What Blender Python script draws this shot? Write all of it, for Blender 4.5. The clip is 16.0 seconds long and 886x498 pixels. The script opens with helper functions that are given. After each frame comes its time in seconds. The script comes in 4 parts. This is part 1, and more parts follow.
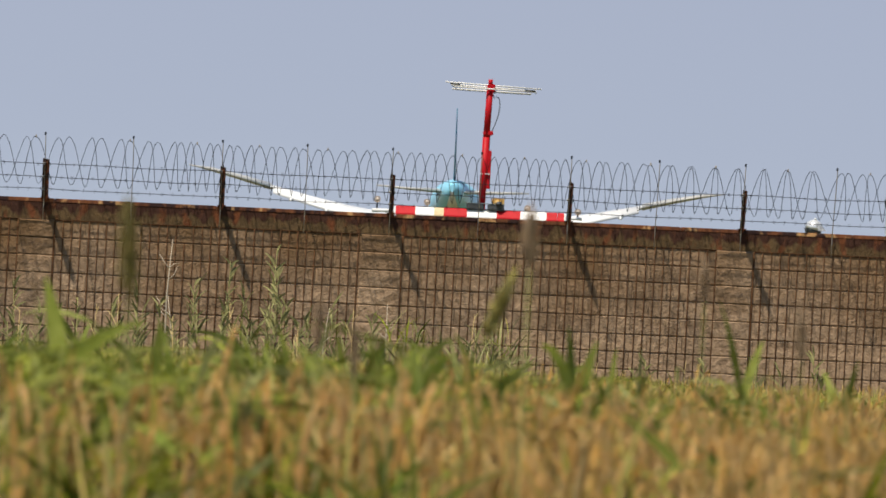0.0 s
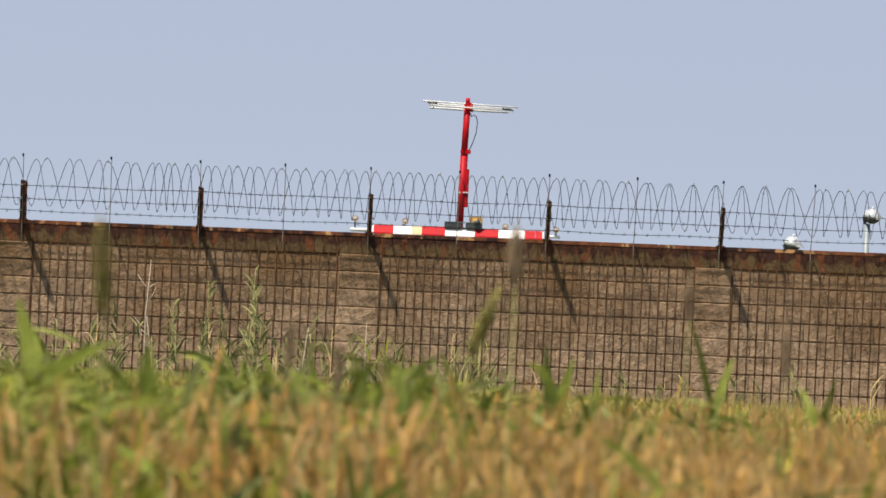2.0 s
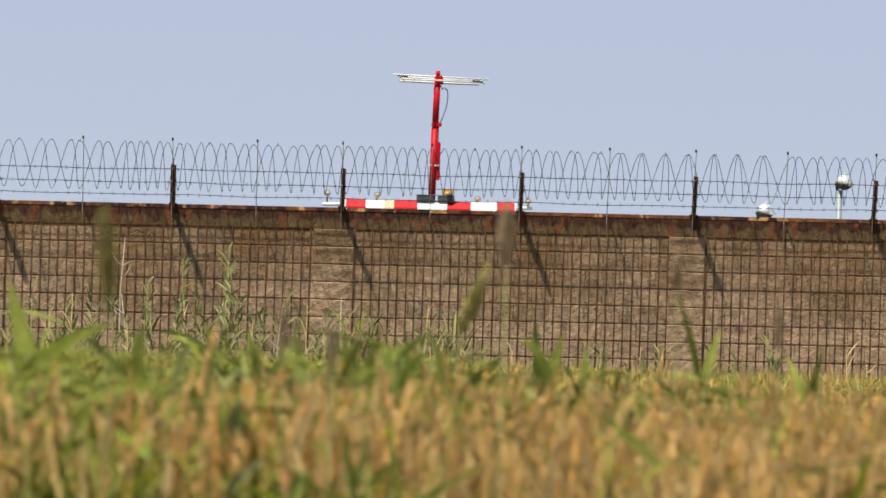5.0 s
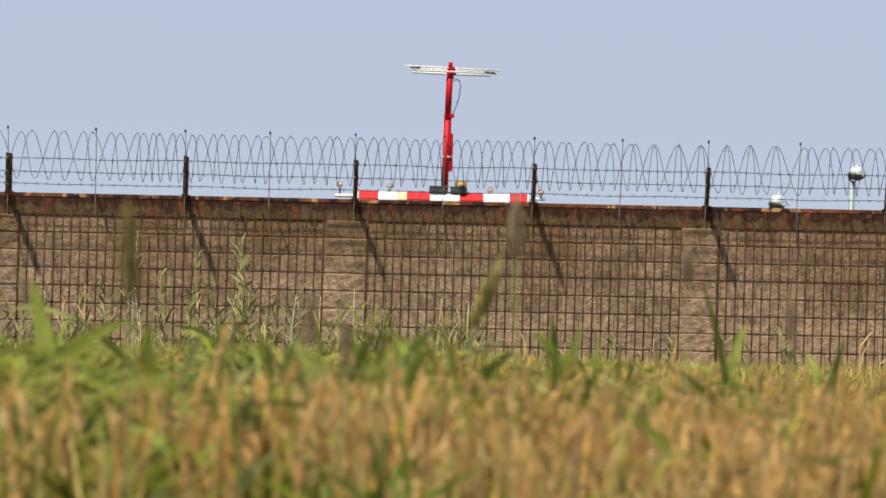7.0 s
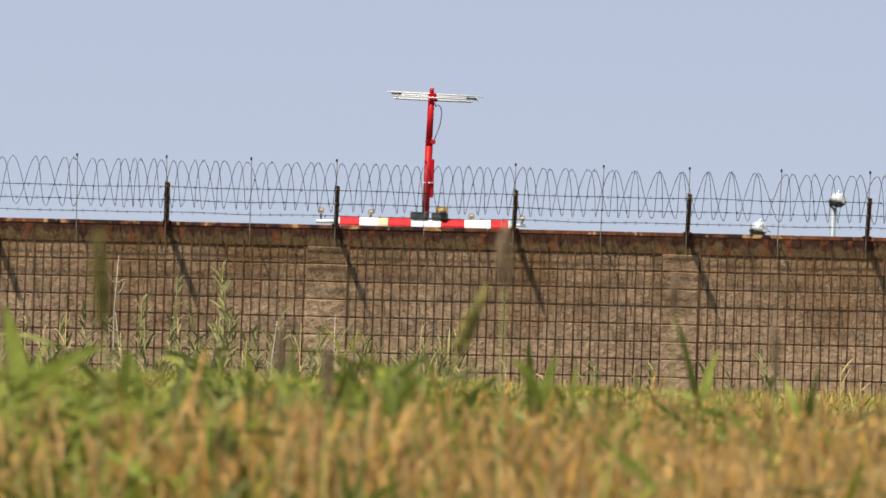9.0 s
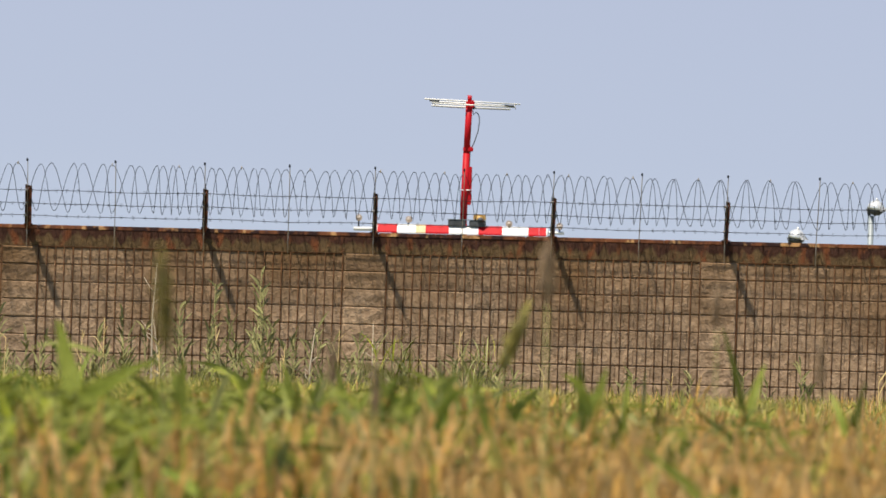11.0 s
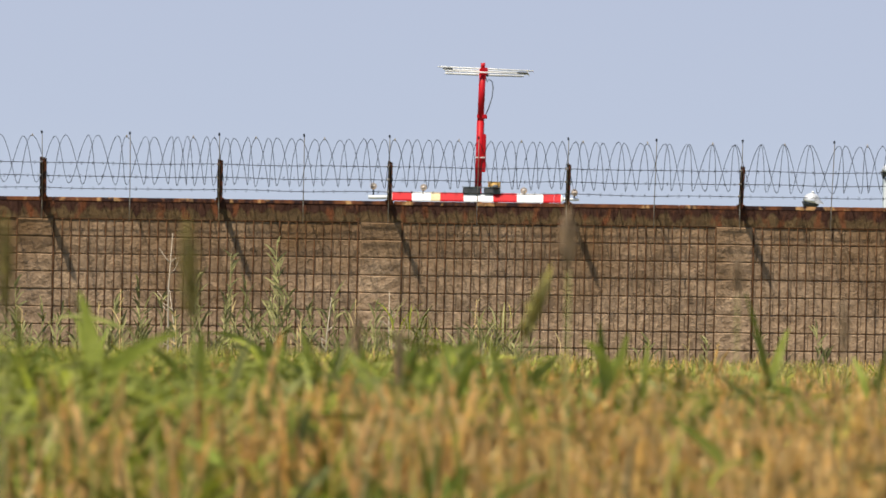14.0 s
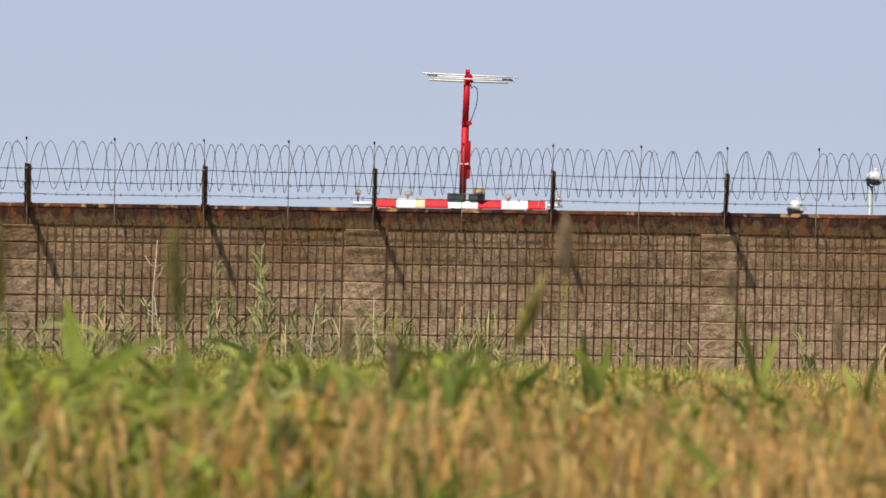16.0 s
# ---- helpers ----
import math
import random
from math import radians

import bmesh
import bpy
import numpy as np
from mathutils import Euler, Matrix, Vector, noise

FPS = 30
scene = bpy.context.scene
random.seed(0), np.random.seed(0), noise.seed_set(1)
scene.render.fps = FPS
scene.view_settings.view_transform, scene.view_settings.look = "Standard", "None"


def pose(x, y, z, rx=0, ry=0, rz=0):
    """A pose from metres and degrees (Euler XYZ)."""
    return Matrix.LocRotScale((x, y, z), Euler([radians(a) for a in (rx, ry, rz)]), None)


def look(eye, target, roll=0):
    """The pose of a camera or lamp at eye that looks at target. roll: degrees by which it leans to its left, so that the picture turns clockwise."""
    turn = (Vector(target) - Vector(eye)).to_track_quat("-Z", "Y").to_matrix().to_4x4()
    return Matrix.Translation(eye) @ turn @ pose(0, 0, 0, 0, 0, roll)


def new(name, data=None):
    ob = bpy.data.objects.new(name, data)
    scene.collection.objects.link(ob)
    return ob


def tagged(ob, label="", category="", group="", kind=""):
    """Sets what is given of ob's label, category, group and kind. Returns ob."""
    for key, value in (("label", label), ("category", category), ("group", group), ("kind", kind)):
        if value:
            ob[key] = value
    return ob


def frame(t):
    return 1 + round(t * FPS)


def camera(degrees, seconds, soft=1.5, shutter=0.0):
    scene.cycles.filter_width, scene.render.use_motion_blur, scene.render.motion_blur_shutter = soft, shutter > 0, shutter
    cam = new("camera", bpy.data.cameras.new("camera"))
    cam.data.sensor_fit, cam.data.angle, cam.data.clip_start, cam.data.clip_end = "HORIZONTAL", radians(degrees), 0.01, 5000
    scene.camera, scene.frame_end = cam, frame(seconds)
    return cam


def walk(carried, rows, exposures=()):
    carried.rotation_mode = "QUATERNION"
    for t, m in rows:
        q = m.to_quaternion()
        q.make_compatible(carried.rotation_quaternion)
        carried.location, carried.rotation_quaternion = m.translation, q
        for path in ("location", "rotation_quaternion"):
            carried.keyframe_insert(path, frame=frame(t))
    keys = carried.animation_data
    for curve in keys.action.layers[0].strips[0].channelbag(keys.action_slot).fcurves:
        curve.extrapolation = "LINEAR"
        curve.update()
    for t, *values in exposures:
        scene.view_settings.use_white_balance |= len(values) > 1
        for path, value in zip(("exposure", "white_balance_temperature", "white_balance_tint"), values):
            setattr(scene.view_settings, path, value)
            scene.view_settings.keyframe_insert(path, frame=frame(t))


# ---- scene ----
cam = camera(3.6, 16.0, soft=1.66)
# (seconds, eye's x and z, heading to the right, tilt up, lean), degrees: a hand-held long lens
LOOKS = [
    (0.0, 0.0300, 1.1790, 0.0005, 0.4680, 3.1074), (0.5, 0.0292, 1.1790, -0.0108, 0.4975, 3.0817),
    (1.0, 0.0283, 1.1790, -0.0136, 0.4991, 3.0224), (1.5, 0.0275, 1.1790, -0.0188, 0.4881, 2.8105),
    (2.0, 0.0263, 1.1790, 0.0856, 0.5489, 2.7369), (2.5, 0.0250, 1.1790, 0.1582, 0.6217, 2.1886),
    (3.0, 0.0200, 1.1790, 0.2732, 0.6003, 1.8766), (3.5, 0.0160, 1.1790, 0.2976, 0.5054, 2.0619),
    (4.0, 0.0110, 1.1790, 0.2167, 0.4445, 1.7978), (4.2, 0.0090, 1.1799, 0.2010, 0.4389, 1.8000),
    (6.3, -0.0010, 1.1890, 0.2333, 0.4493, 1.8137), (6.5, -0.0010, 1.1891, 0.2309, 0.4325, 1.8799),
    (7.0, 0.0000, 1.1893, 0.1551, 0.4042, 1.6952), (7.5, 0.0010, 1.1895, 0.0943, 0.3905, 1.6360),
    (8.0, 0.0020, 1.1897, 0.1120, 0.4405, 1.5759), (8.5, 0.0030, 1.1899, 0.1474, 0.5000, 1.7692),
    (8.7, 0.0030, 1.1900, 0.2342, 0.5069, 1.7889), (10.8, -0.0135, 1.1990, 0.0964, 0.5353, 1.9000),
    (11.0, -0.0140, 1.2000, 0.0780, 0.5351, 1.8899), (11.5, -0.0155, 1.2001, 0.0744, 0.5042, 1.7199),
    (12.0, -0.0170, 1.2001, 0.0795, 0.4931, 1.5183), (12.5, -0.0180, 1.2001, 0.0517, 0.5260, 1.8558),
    (13.0, -0.0190, 1.2002, 0.0059, 0.4952, 1.8059), (13.5, -0.0200, 1.2003, 0.0136, 0.4530, 1.5886),
    (14.0, -0.0210, 1.2003, 0.0214, 0.4022, 1.2516), (14.5, -0.0220, 1.2003, 0.0074, 0.4109, 1.3356),
    (15.0, -0.0230, 1.2004, 0.0357, 0.4218, 1.3431), (15.5, -0.0250, 1.2005, 0.0476, 0.4204, 1.4336),
    (16.0, -0.0270, 1.2005, 0.0853, 0.4302, 1.3290),
]


def camera_pose(t, x, z, head, tilt, lean):
    eye = Vector((x, 0, z))
    h, p = radians(head), radians(tilt)
    way = Vector((math.sin(h) * math.cos(p), math.cos(h) * math.cos(p), math.sin(p)))
    return look(eye, eye + way * 100, lean)


walk(cam, [(r[0], camera_pose(*r)) for r in LOOKS],
     exposures=[(0.0, 0.02), (1.0, 0.11), (2.0, 0.22), (3.5, 0.30), (16.0, 0.30)])
cam.data.dof.use_dof = True
cam.data.dof.focus_distance = 176
cam.data.dof.aperture_fstop = 48

# ---- light ----
world = bpy.data.worlds.new("sky")
scene.world = world
world.use_nodes = True
wn = world.node_tree
sky = wn.nodes.new("ShaderNodeTexSky")
sky.sky_type, sky.sun_disc = "NISHITA", False
sky.sun_elevation, sky.sun_rotation = radians(65), radians(215)
sky.air_density, sky.dust_density, sky.ozone_density, sky.altitude = 1.0, 0.5, 2.0, 10
wn.links.new(sky.outputs[0], wn.nodes["Background"].inputs[0])
wn.nodes["Background"].inputs[1].default_value = 0.085
sun = new("sun", bpy.data.lights.new("sun", "SUN"))
sun.data.energy, sun.data.angle, sun.data.color = 5.0, radians(1.2), (1.0, 0.905, 0.75)
sun.matrix_world = look((0, 0, 60), (0.70 * 20, 1.0 * 20, 60 - 2.6 * 20))


# ---- materials ----
def material(name, dark, light, scale=6.0, fine=60.0, rough=0.8, metal=0.0, bump=0.3, by="none", spread=0.25, stain=None, stain_scale=1.5,
             stain_cut=(0.55, 0.7), stretch=(1, 1, 1), sheer=0.0, cut=(0.5, 0.95), gloss=0.5, depth=0.02, drip=None, placed=False, fleck=None):
    m = bpy.data.materials.new(name)
    m.use_nodes = True
    t = m.node_tree
    n, l = t.nodes, t.links
    bsdf = n["Principled BSDF"]
    co, mp = n.new("ShaderNodeTexCoord"), n.new("ShaderNodeMapping")
    mp.inputs["Scale"].default_value = stretch
    spot = n.new("ShaderNodeNewGeometry").outputs["Position"] if placed else co.outputs["Object"]
    l.new(spot, mp.inputs[0])
    a, b = n.new("ShaderNodeTexNoise"), n.new("ShaderNodeTexNoise")
    for q, s, d in ((a, scale, 6), (b, fine, 4)):
        q.inputs["Scale"].default_value, q.inputs["Detail"].default_value = s, 2 if placed else d
        q.inputs["Roughness"].default_value = 0.65
        l.new(mp.outputs[0], q.inputs["Vector"])
    add = n.new("ShaderNodeMath")
    add.operation = "MULTIPLY_ADD"
    add.inputs[1].default_value = 0.45
    l.new(b.outputs[0], add.inputs[0])
    l.new(a.outputs[0], add.inputs[2])
    ramp = n.new("ShaderNodeValToRGB")
    ramp.color_ramp.elements[0].position, ramp.color_ramp.elements[1].position = cut
    ramp.color_ramp.elements[0].color, ramp.color_ramp.elements[1].color = (*dark, 1), (*light, 1)
    l.new(add.outputs[0], ramp.inputs[0])
    out = ramp.outputs[0]
    if stain:
        s, r = n.new("ShaderNodeTexNoise"), n.new("ShaderNodeValToRGB")
        s.inputs["Scale"].default_value, s.inputs["Detail"].default_value = stain_scale, 5
        l.new(mp.outputs[0], s.inputs["Vector"])
        r.color_ramp.elements[0].position, r.color_ramp.elements[1].position = stain_cut
        level = s.outputs[0]
        if drip:
            # rust that runs down from the edge above: (height, climb along x, strength)
            sep, climb, grow = n.new("ShaderNodeSeparateXYZ"), n.new("ShaderNodeMath"), n.new("ShaderNodeMath")
            off = n.new("ShaderNodeMath")
            l.new(spot, sep.inputs[0])
            climb.operation, grow.operation, off.operation = "MULTIPLY_ADD", "MULTIPLY_ADD", "SUBTRACT"
            climb.inputs[1].default_value = -drip[1]
            l.new(sep.outputs[0], climb.inputs[0])
            l.new(sep.outputs[2], climb.inputs[2])
            off.inputs[1].default_value = drip[0]
            l.new(climb.outputs[0], off.inputs[0])
            grow.inputs[1].default_value = drip[2]
            l.new(off.outputs[0], grow.inputs[0])
            l.new(level, grow.inputs[2])
            level = grow.outputs[0]
        l.new(level, r.inputs[0])
        mix = n.new("ShaderNodeMix")
        mix.data_type = "RGBA"
        l.new(r.outputs[0], mix.inputs["Factor"])
        l.new(out, mix.inputs[6])
        mix.inputs[7].default_value = (*stain, 1)
        out = mix.outputs[2]
    if fleck:
        # spots of another colour: (colour, scale, from, to)
        s, r, mix = n.new("ShaderNodeTexNoise"), n.new("ShaderNodeValToRGB"), n.new("ShaderNodeMix")
        s.inputs["Scale"].default_value, s.inputs["Detail"].default_value = fleck[1], 3
        l.new(mp.outputs[0], s.inputs["Vector"])
        r.color_ramp.elements[0].position, r.color_ramp.elements[1].position = fleck[2:]
        l.new(s.outputs[0], r.inputs[0])
        mix.data_type = "RGBA"
        l.new(r.outputs[0], mix.inputs["Factor"])
        l.new(out, mix.inputs[6])
        mix.inputs[7].default_value = (*fleck[0], 1)
        out = mix.outputs[2]
    if by != "none":
        src = n.new("ShaderNodeObjectInfo" if by == "object" else "ShaderNodeNewGeometry")
        rnd = src.outputs["Random" if by == "object" else "Random Per Island"]
        hsv, mr = n.new("ShaderNodeHueSaturation"), n.new("ShaderNodeMapRange")
        mr.inputs[3].default_value, mr.inputs[4].default_value = 1 - spread, 1 + spread
        l.new(rnd, mr.inputs[0])
        l.new(mr.outputs[0], hsv.inputs["Value"])
        if by == "island":
            mul, fr, ms2 = n.new("ShaderNodeMath"), n.new("ShaderNodeMath"), n.new("ShaderNodeMapRange")
            mul.operation, fr.operation = "MULTIPLY", "FRACT"
            mul.inputs[1].default_value = 7.3
            l.new(rnd, mul.inputs[0])
            l.new(mul.outputs[0], fr.inputs[0])
            l.new(fr.outputs[0], ms2.inputs[0])
            ms2.inputs[3].default_value, ms2.inputs[4].default_value = 0.88, 1.09
            l.new(ms2.outputs[0], hsv.inputs["Saturation"])
        l.new(out, hsv.inputs["Color"])
        out = hsv.outputs[0]
    l.new(out, bsdf.inputs["Base Color"])
    bsdf.inputs["Roughness"].default_value, bsdf.inputs["Metallic"].default_value = rough, metal
    bsdf.inputs["Specular IOR Level"].default_value = gloss
    if bump:
        bp = n.new("ShaderNodeBump")
        bp.inputs["Strength"].default_value, bp.inputs["Distance"].default_value = bump, depth
        l.new(add.outputs[0], bp.inputs["Height"])
        l.new(bp.outputs[0], bsdf.inputs["Normal"])
    if sheer:
        tr, ms = n.new("ShaderNodeBsdfTranslucent"), n.new("ShaderNodeMixShader")
        l.new(out, tr.inputs[0])
        ms.inputs[0].default_value = sheer
        l.new(bsdf.outputs[0], ms.inputs[1])
        l.new(tr.outputs[0], ms.inputs[2])
        l.new(ms.outputs[0], n["Material Output"].inputs[0])
    return m


BLOCK = material("split_face_block", (0.185, 0.118, 0.068), (0.450, 0.312, 0.200), 11, 34, 0.95, bump=0.46, depth=0.05, cut=(0.46, 0.95), by="object", spread=0.16,
                 stain=(0.175, 0.099, 0.044), stain_scale=0.9, stain_cut=(0.42, 0.80), drip=(1.95, 0.0085, 0.34), placed=True)
BLOCK_FAR = material("split_face_blocks", (0.185, 0.118, 0.068), (0.450, 0.312, 0.200), 11, 34, 0.95, bump=0.46, depth=0.05, cut=(0.46, 0.95), by="island", spread=0.16,
                     stain=(0.175, 0.099, 0.044), stain_scale=0.9, stain_cut=(0.42, 0.80), drip=(1.95, 0.0085, 0.34), placed=True)
MORTAR = material("mortar", (0.20, 0.135, 0.085), (0.42, 0.30, 0.20), 12, 80, 0.95, bump=0.4)
CONCRETE = material("stained_concrete", (0.064, 0.036, 0.013), (0.165, 0.100, 0.040), 13, 36, 0.92, bump=0.9, depth=0.04, stretch=(1, 1, 0.45),
                    stain=(0.050, 0.015, 0.006), stain_scale=6.5, stain_cut=(0.47, 0.56), drip=(2.715, 0.0085, 2.2), fleck=((0.17, 0.050, 0.014), 8, 0.54, 0.68))
RUST = material("rusted_steel", (0.085, 0.024, 0.010), (0.30, 0.10, 0.034), 7, 30, 0.85, 0.0, 0.5,
                stain=(0.034, 0.010, 0.008), stain_scale=4.5, stain_cut=(0.46, 0.55), stretch=(1, 1, 0.5), fleck=((0.60, 0.33, 0.14), 6, 0.57, 0.64))
POST_RUST = material("rusted_angle_iron", (0.014, 0.008, 0.007), (0.075, 0.028, 0.015), 12, 60, 0.8, 0.1, 0.4,
                     stain=(0.36, 0.10, 0.030), stain_scale=9, stain_cut=(0.56, 0.64), fleck=((0.62, 0.52, 0.42), 17, 0.66, 0.70))
WIRE = material("weathered_wire", (0.008, 0.011, 0.014), (0.022, 0.026, 0.030), 20, 90, 0.75, 0.0, 0, gloss=0.2)
ROD = material("galvanised_rod", (0.40, 0.36, 0.32), (0.66, 0.60, 0.54), 8, 60, 0.55, 0.4, 0)
MESH = material("rusty_welded_wire", (0.042, 0.019, 0.009), (0.15, 0.068, 0.029), 9, 50, 0.9, 0.0, 0, gloss=0.15,
                stain=(0.18, 0.085, 0.036), stain_scale=2.0, stain_cut=(0.63, 0.74))
RED = material("red_paint", (0.40, 0.004, 0.010), (0.54, 0.010, 0.018), 5, 60, 0.5, bump=0.05, gloss=0.2)
WHITE = material("white_paint", (0.72, 0.72, 0.71), (0.85, 0.85, 0.84), 4, 50, 0.45, bump=0.05)
CREAM = material("faded_cream_paint", (0.56, 0.43, 0.23), (0.72, 0.59, 0.36), 7, 60, 0.6, bump=0.1)
ANTENNA = material("pale_fibreglass", (0.74, 0.73, 0.70), (0.86, 0.85, 0.83), 7, 60, 0.5, bump=0)
DARK = material("dark_grey_housing", (0.03, 0.035, 0.04), (0.09, 0.095, 0.10), 6, 50, 0.6, bump=0.1)
CABLE_AND_SHADE = material("grey_cable_and_shade", (0.10, 0.12, 0.15), (0.18, 0.20, 0.24), 8, 60, 0.6, bump=0)
RIM = material("tan_rim", (0.38, 0.28, 0.20), (0.55, 0.42, 0.32), 9, 50, 0.6, bump=0)
AMBER = material("amber_glass", (0.40, 0.23, 0.06), (0.62, 0.40, 0.13), 9, 50, 0.25, bump=0)
LENS = material("lamp_lens", (0.56, 0.48, 0.43), (0.78, 0.69, 0.62), 12, 60, 0.15, bump=0)
STEEL = material("polished_aluminium", (0.62, 0.63, 0.64), (0.85, 0.86, 0.87), 6, 40, 0.3, 0.35, 0.05)
GREYPOLE = material("grey_painted_pole", (0.20, 0.24, 0.26), (0.32, 0.36, 0.39), 6, 50, 0.5, 0.1, 0.05)
CYAN = material("sky_blue_paint", (0.27, 0.64, 0.84), (0.33, 0.73, 0.92), 1.5, 20, 0.35, bump=0)
FIN_BLUE = material("fin_blue_paint", (0.10, 0.27, 0.40), (0.14, 0.34, 0.48), 1.5, 20, 0.4, bump=0)
PLANE_WHITE = material("aircraft_white", (0.74, 0.75, 0.76), (0.84, 0.85, 0.86), 1.2, 20, 0.35, bump=0)
PLANE_GREY = material("aircraft_grey", (0.48, 0.47, 0.44), (0.62, 0.61, 0.58), 1.2, 20, 0.4, 0.2, 0)
RUBBER = material("black_rubber", (0.015, 0.015, 0.016), (0.035, 0.035, 0.035), 20, 90, 0.85, bump=0.1)
SOIL = material("grassy_soil", (0.055, 0.05, 0.018), (0.20, 0.16, 0.07), 0.35, 9, 0.95, bump=0.5,
                stain=(0.06, 0.085, 0.02), stain_scale=0.12, stain_cut=(0.45, 0.6))
GREEN = material("green_grass_blade", (0.082, 0.104, 0.010), (0.285, 0.298, 0.038), 9, 80, 0.55, bump=0, by="island", spread=0.55, sheer=0.3, gloss=0.15)
OLIVE = material("yellowing_grass_blade", (0.40, 0.36, 0.055), (0.66, 0.59, 0.15), 9, 80, 0.6, bump=0, by="island", spread=0.5, sheer=0.3, gloss=0.15)
STRAW = material("dry_straw", (0.52, 0.37, 0.14), (0.76, 0.58, 0.27), 9, 80, 0.7, bump=0, by="island", spread=0.5, sheer=0.4, gloss=0.15)
EAR = material("ripe_seed_head", (0.58, 0.335, 0.095), (0.95, 0.66, 0.27), 4, 22, 0.8, bump=0, by="island", spread=0.24, sheer=0.45, gloss=0.15)
EAR_TAN = material("faded_seed_head", (0.60, 0.380, 0.115), (0.92, 0.66, 0.285), 4, 22, 0.8, bump=0, by="island", spread=0.24, sheer=0.45, gloss=0.15)
SIDE_GREEN = material("bent_green_leaf", (0.082, 0.106, 0.013), (0.285, 0.295, 0.050), 9, 80, 0.5, bump=0, by="island", spread=0.6, sheer=0.3, gloss=0.2)
WEED_MASS = material("grey_green_undergrowth", (0.19, 0.185, 0.065), (0.42, 0.395, 0.18), 9, 80, 0.6, bump=0, by="island", spread=0.45, sheer=0.3, gloss=0.15)
BLEACHED = material("bleached_dry_stem", (0.40, 0.32, 0.23), (0.60, 0.51, 0.39), 9, 80, 0.8, bump=0.1)
REED = material("reed_leaf", (0.160, 0.195, 0.024), (0.37, 0.40, 0.085), 14, 90, 0.5, bump=0.1, by="object", spread=0.4, sheer=0.5, gloss=0.15)
REED_DULL = material("grey_green_reed_leaf", (0.17, 0.18, 0.05), (0.36, 0.36, 0.14), 10, 90, 0.6, bump=0.1, by="object", spread=0.35, sheer=0.3, gloss=0.15)
REED_DARK = material("deep_green_leaf", (0.105, 0.150, 0.020), (0.27, 0.315, 0.058), 14, 90, 0.5, bump=0.1, by="object", spread=0.45, sheer=0.4, gloss=0.2)
WEED = material("grey_green_weed", (0.19, 0.185, 0.065), (0.40, 0.375, 0.165), 10, 90, 0.6, bump=0.1, by="object", spread=0.35, sheer=0.3, gloss=0.15)
PLUME_GREEN = material("unripe_plume", (0.15, 0.13, 0.04), (0.30, 0.25, 0.085), 40, 140, 0.9, bump=0.2, by="island", spread=0.4, sheer=0.3, gloss=0.15)
PLUME_PALE = material("pale_green_plume", (0.32, 0.28, 0.08), (0.52, 0.46, 0.17), 40, 140, 0.9, bump=0.2, by="island", spread=0.3, sheer=0.4, gloss=0.15)
PLUME = material("brown_plume", (0.24, 0.165, 0.10), (0.42, 0.30, 0.19), 40, 140, 0.9, bump=0.2, by="island", spread=0.3, sheer=0.2, gloss=0.15)


# ---- mesh helpers ----
def mesh_from(name, verts, faces, mat):
    me = bpy.data.meshes.new(name)
    me.from_pydata([tuple(v) for v in verts], [], faces)
    me.materials.append(mat)
    me.update()
    return me


def link(name, me, parent=None, m=None, label=""):
    ob = new(name, me)
    if parent is not None:
        ob.parent = parent
    if m is not None:
        ob.matrix_local = m
    if label:
        ob["label"] = label
    return ob


def part(name, bm, mat, parent=None, label="", smooth=False):
    me = bpy.data.meshes.new(name)
    bm.to_mesh(me)
    bm.free()
    me.materials.append(mat)
    if smooth:
        for p in me.polygons:
            p.use_smooth = True
    return link(name, me, parent, None, label)


def box_bm(x0, x1, y0, y1, z0, z1, bevel=0.0, slope=0.0):
    bm = bmesh.new()
    bmesh.ops.create_cube(bm, size=1)
    for v in bm.verts:
        v.co = Vector(((x0 + x1) / 2 + v.co.x * (x1 - x0), (y0 + y1) / 2 + v.co.y * (y1 - y0), (z0 + z1) / 2 + v.co.z * (z1 - z0)))
    if bevel:
        bmesh.ops.bevel(bm, geom=bm.edges[:], offset=bevel, segments=2, affect="EDGES")
    if slope:
        for v in bm.verts:
            v.co.z += slope * v.co.x
    return bm


def tube_data(points, radius, sides=6, closed_ends=True):
    """Vertices and faces of a tube along points; radius a number or one for each point."""
    pts = [Vector(p) for p in points]
    rs = radius if isinstance(radius, (list, tuple)) else [radius] * len(pts)
    verts, faces = [], []
    ref = None
    for i, p in enumerate(pts):
        d = (pts[min(i + 1, len(pts) - 1)] - pts[max(i - 1, 0)]).normalized()
        if ref is None:
            ref = d.orthogonal().normalized()
        ref = (ref - d * ref.dot(d)).normalized()
        side = d.cross(ref)
        for k in range(sides):
            a = 2 * math.pi * k / sides
            verts.append(p + (ref * math.cos(a) + side * math.sin(a)) * rs[i])
        if i:
            o = (i - 1) * sides
            faces += [(o + k, o + (k + 1) % sides, o + sides + (k + 1) % sides, o + sides + k) for k in range(sides)]
    if closed_ends:
        faces.append(tuple(reversed(range(sides))))
        faces.append(tuple(range(len(verts) - sides, len(verts))))
    return verts, faces


def tube(name, points, radius, mat, parent=None, sides=6, label="", smooth=True):
    me = mesh_from(name, *tube_data(points, radius, sides), mat)
    if smooth:
        for p in me.polygons:
            p.use_smooth = True
    return link(name, me, parent, None, label)


def merge(pieces):
    verts, faces = [], []
    for v, f in pieces:
        o = len(verts)
        verts += v
        faces += [tuple(i + o for i in q) for q in f]
    return verts, faces


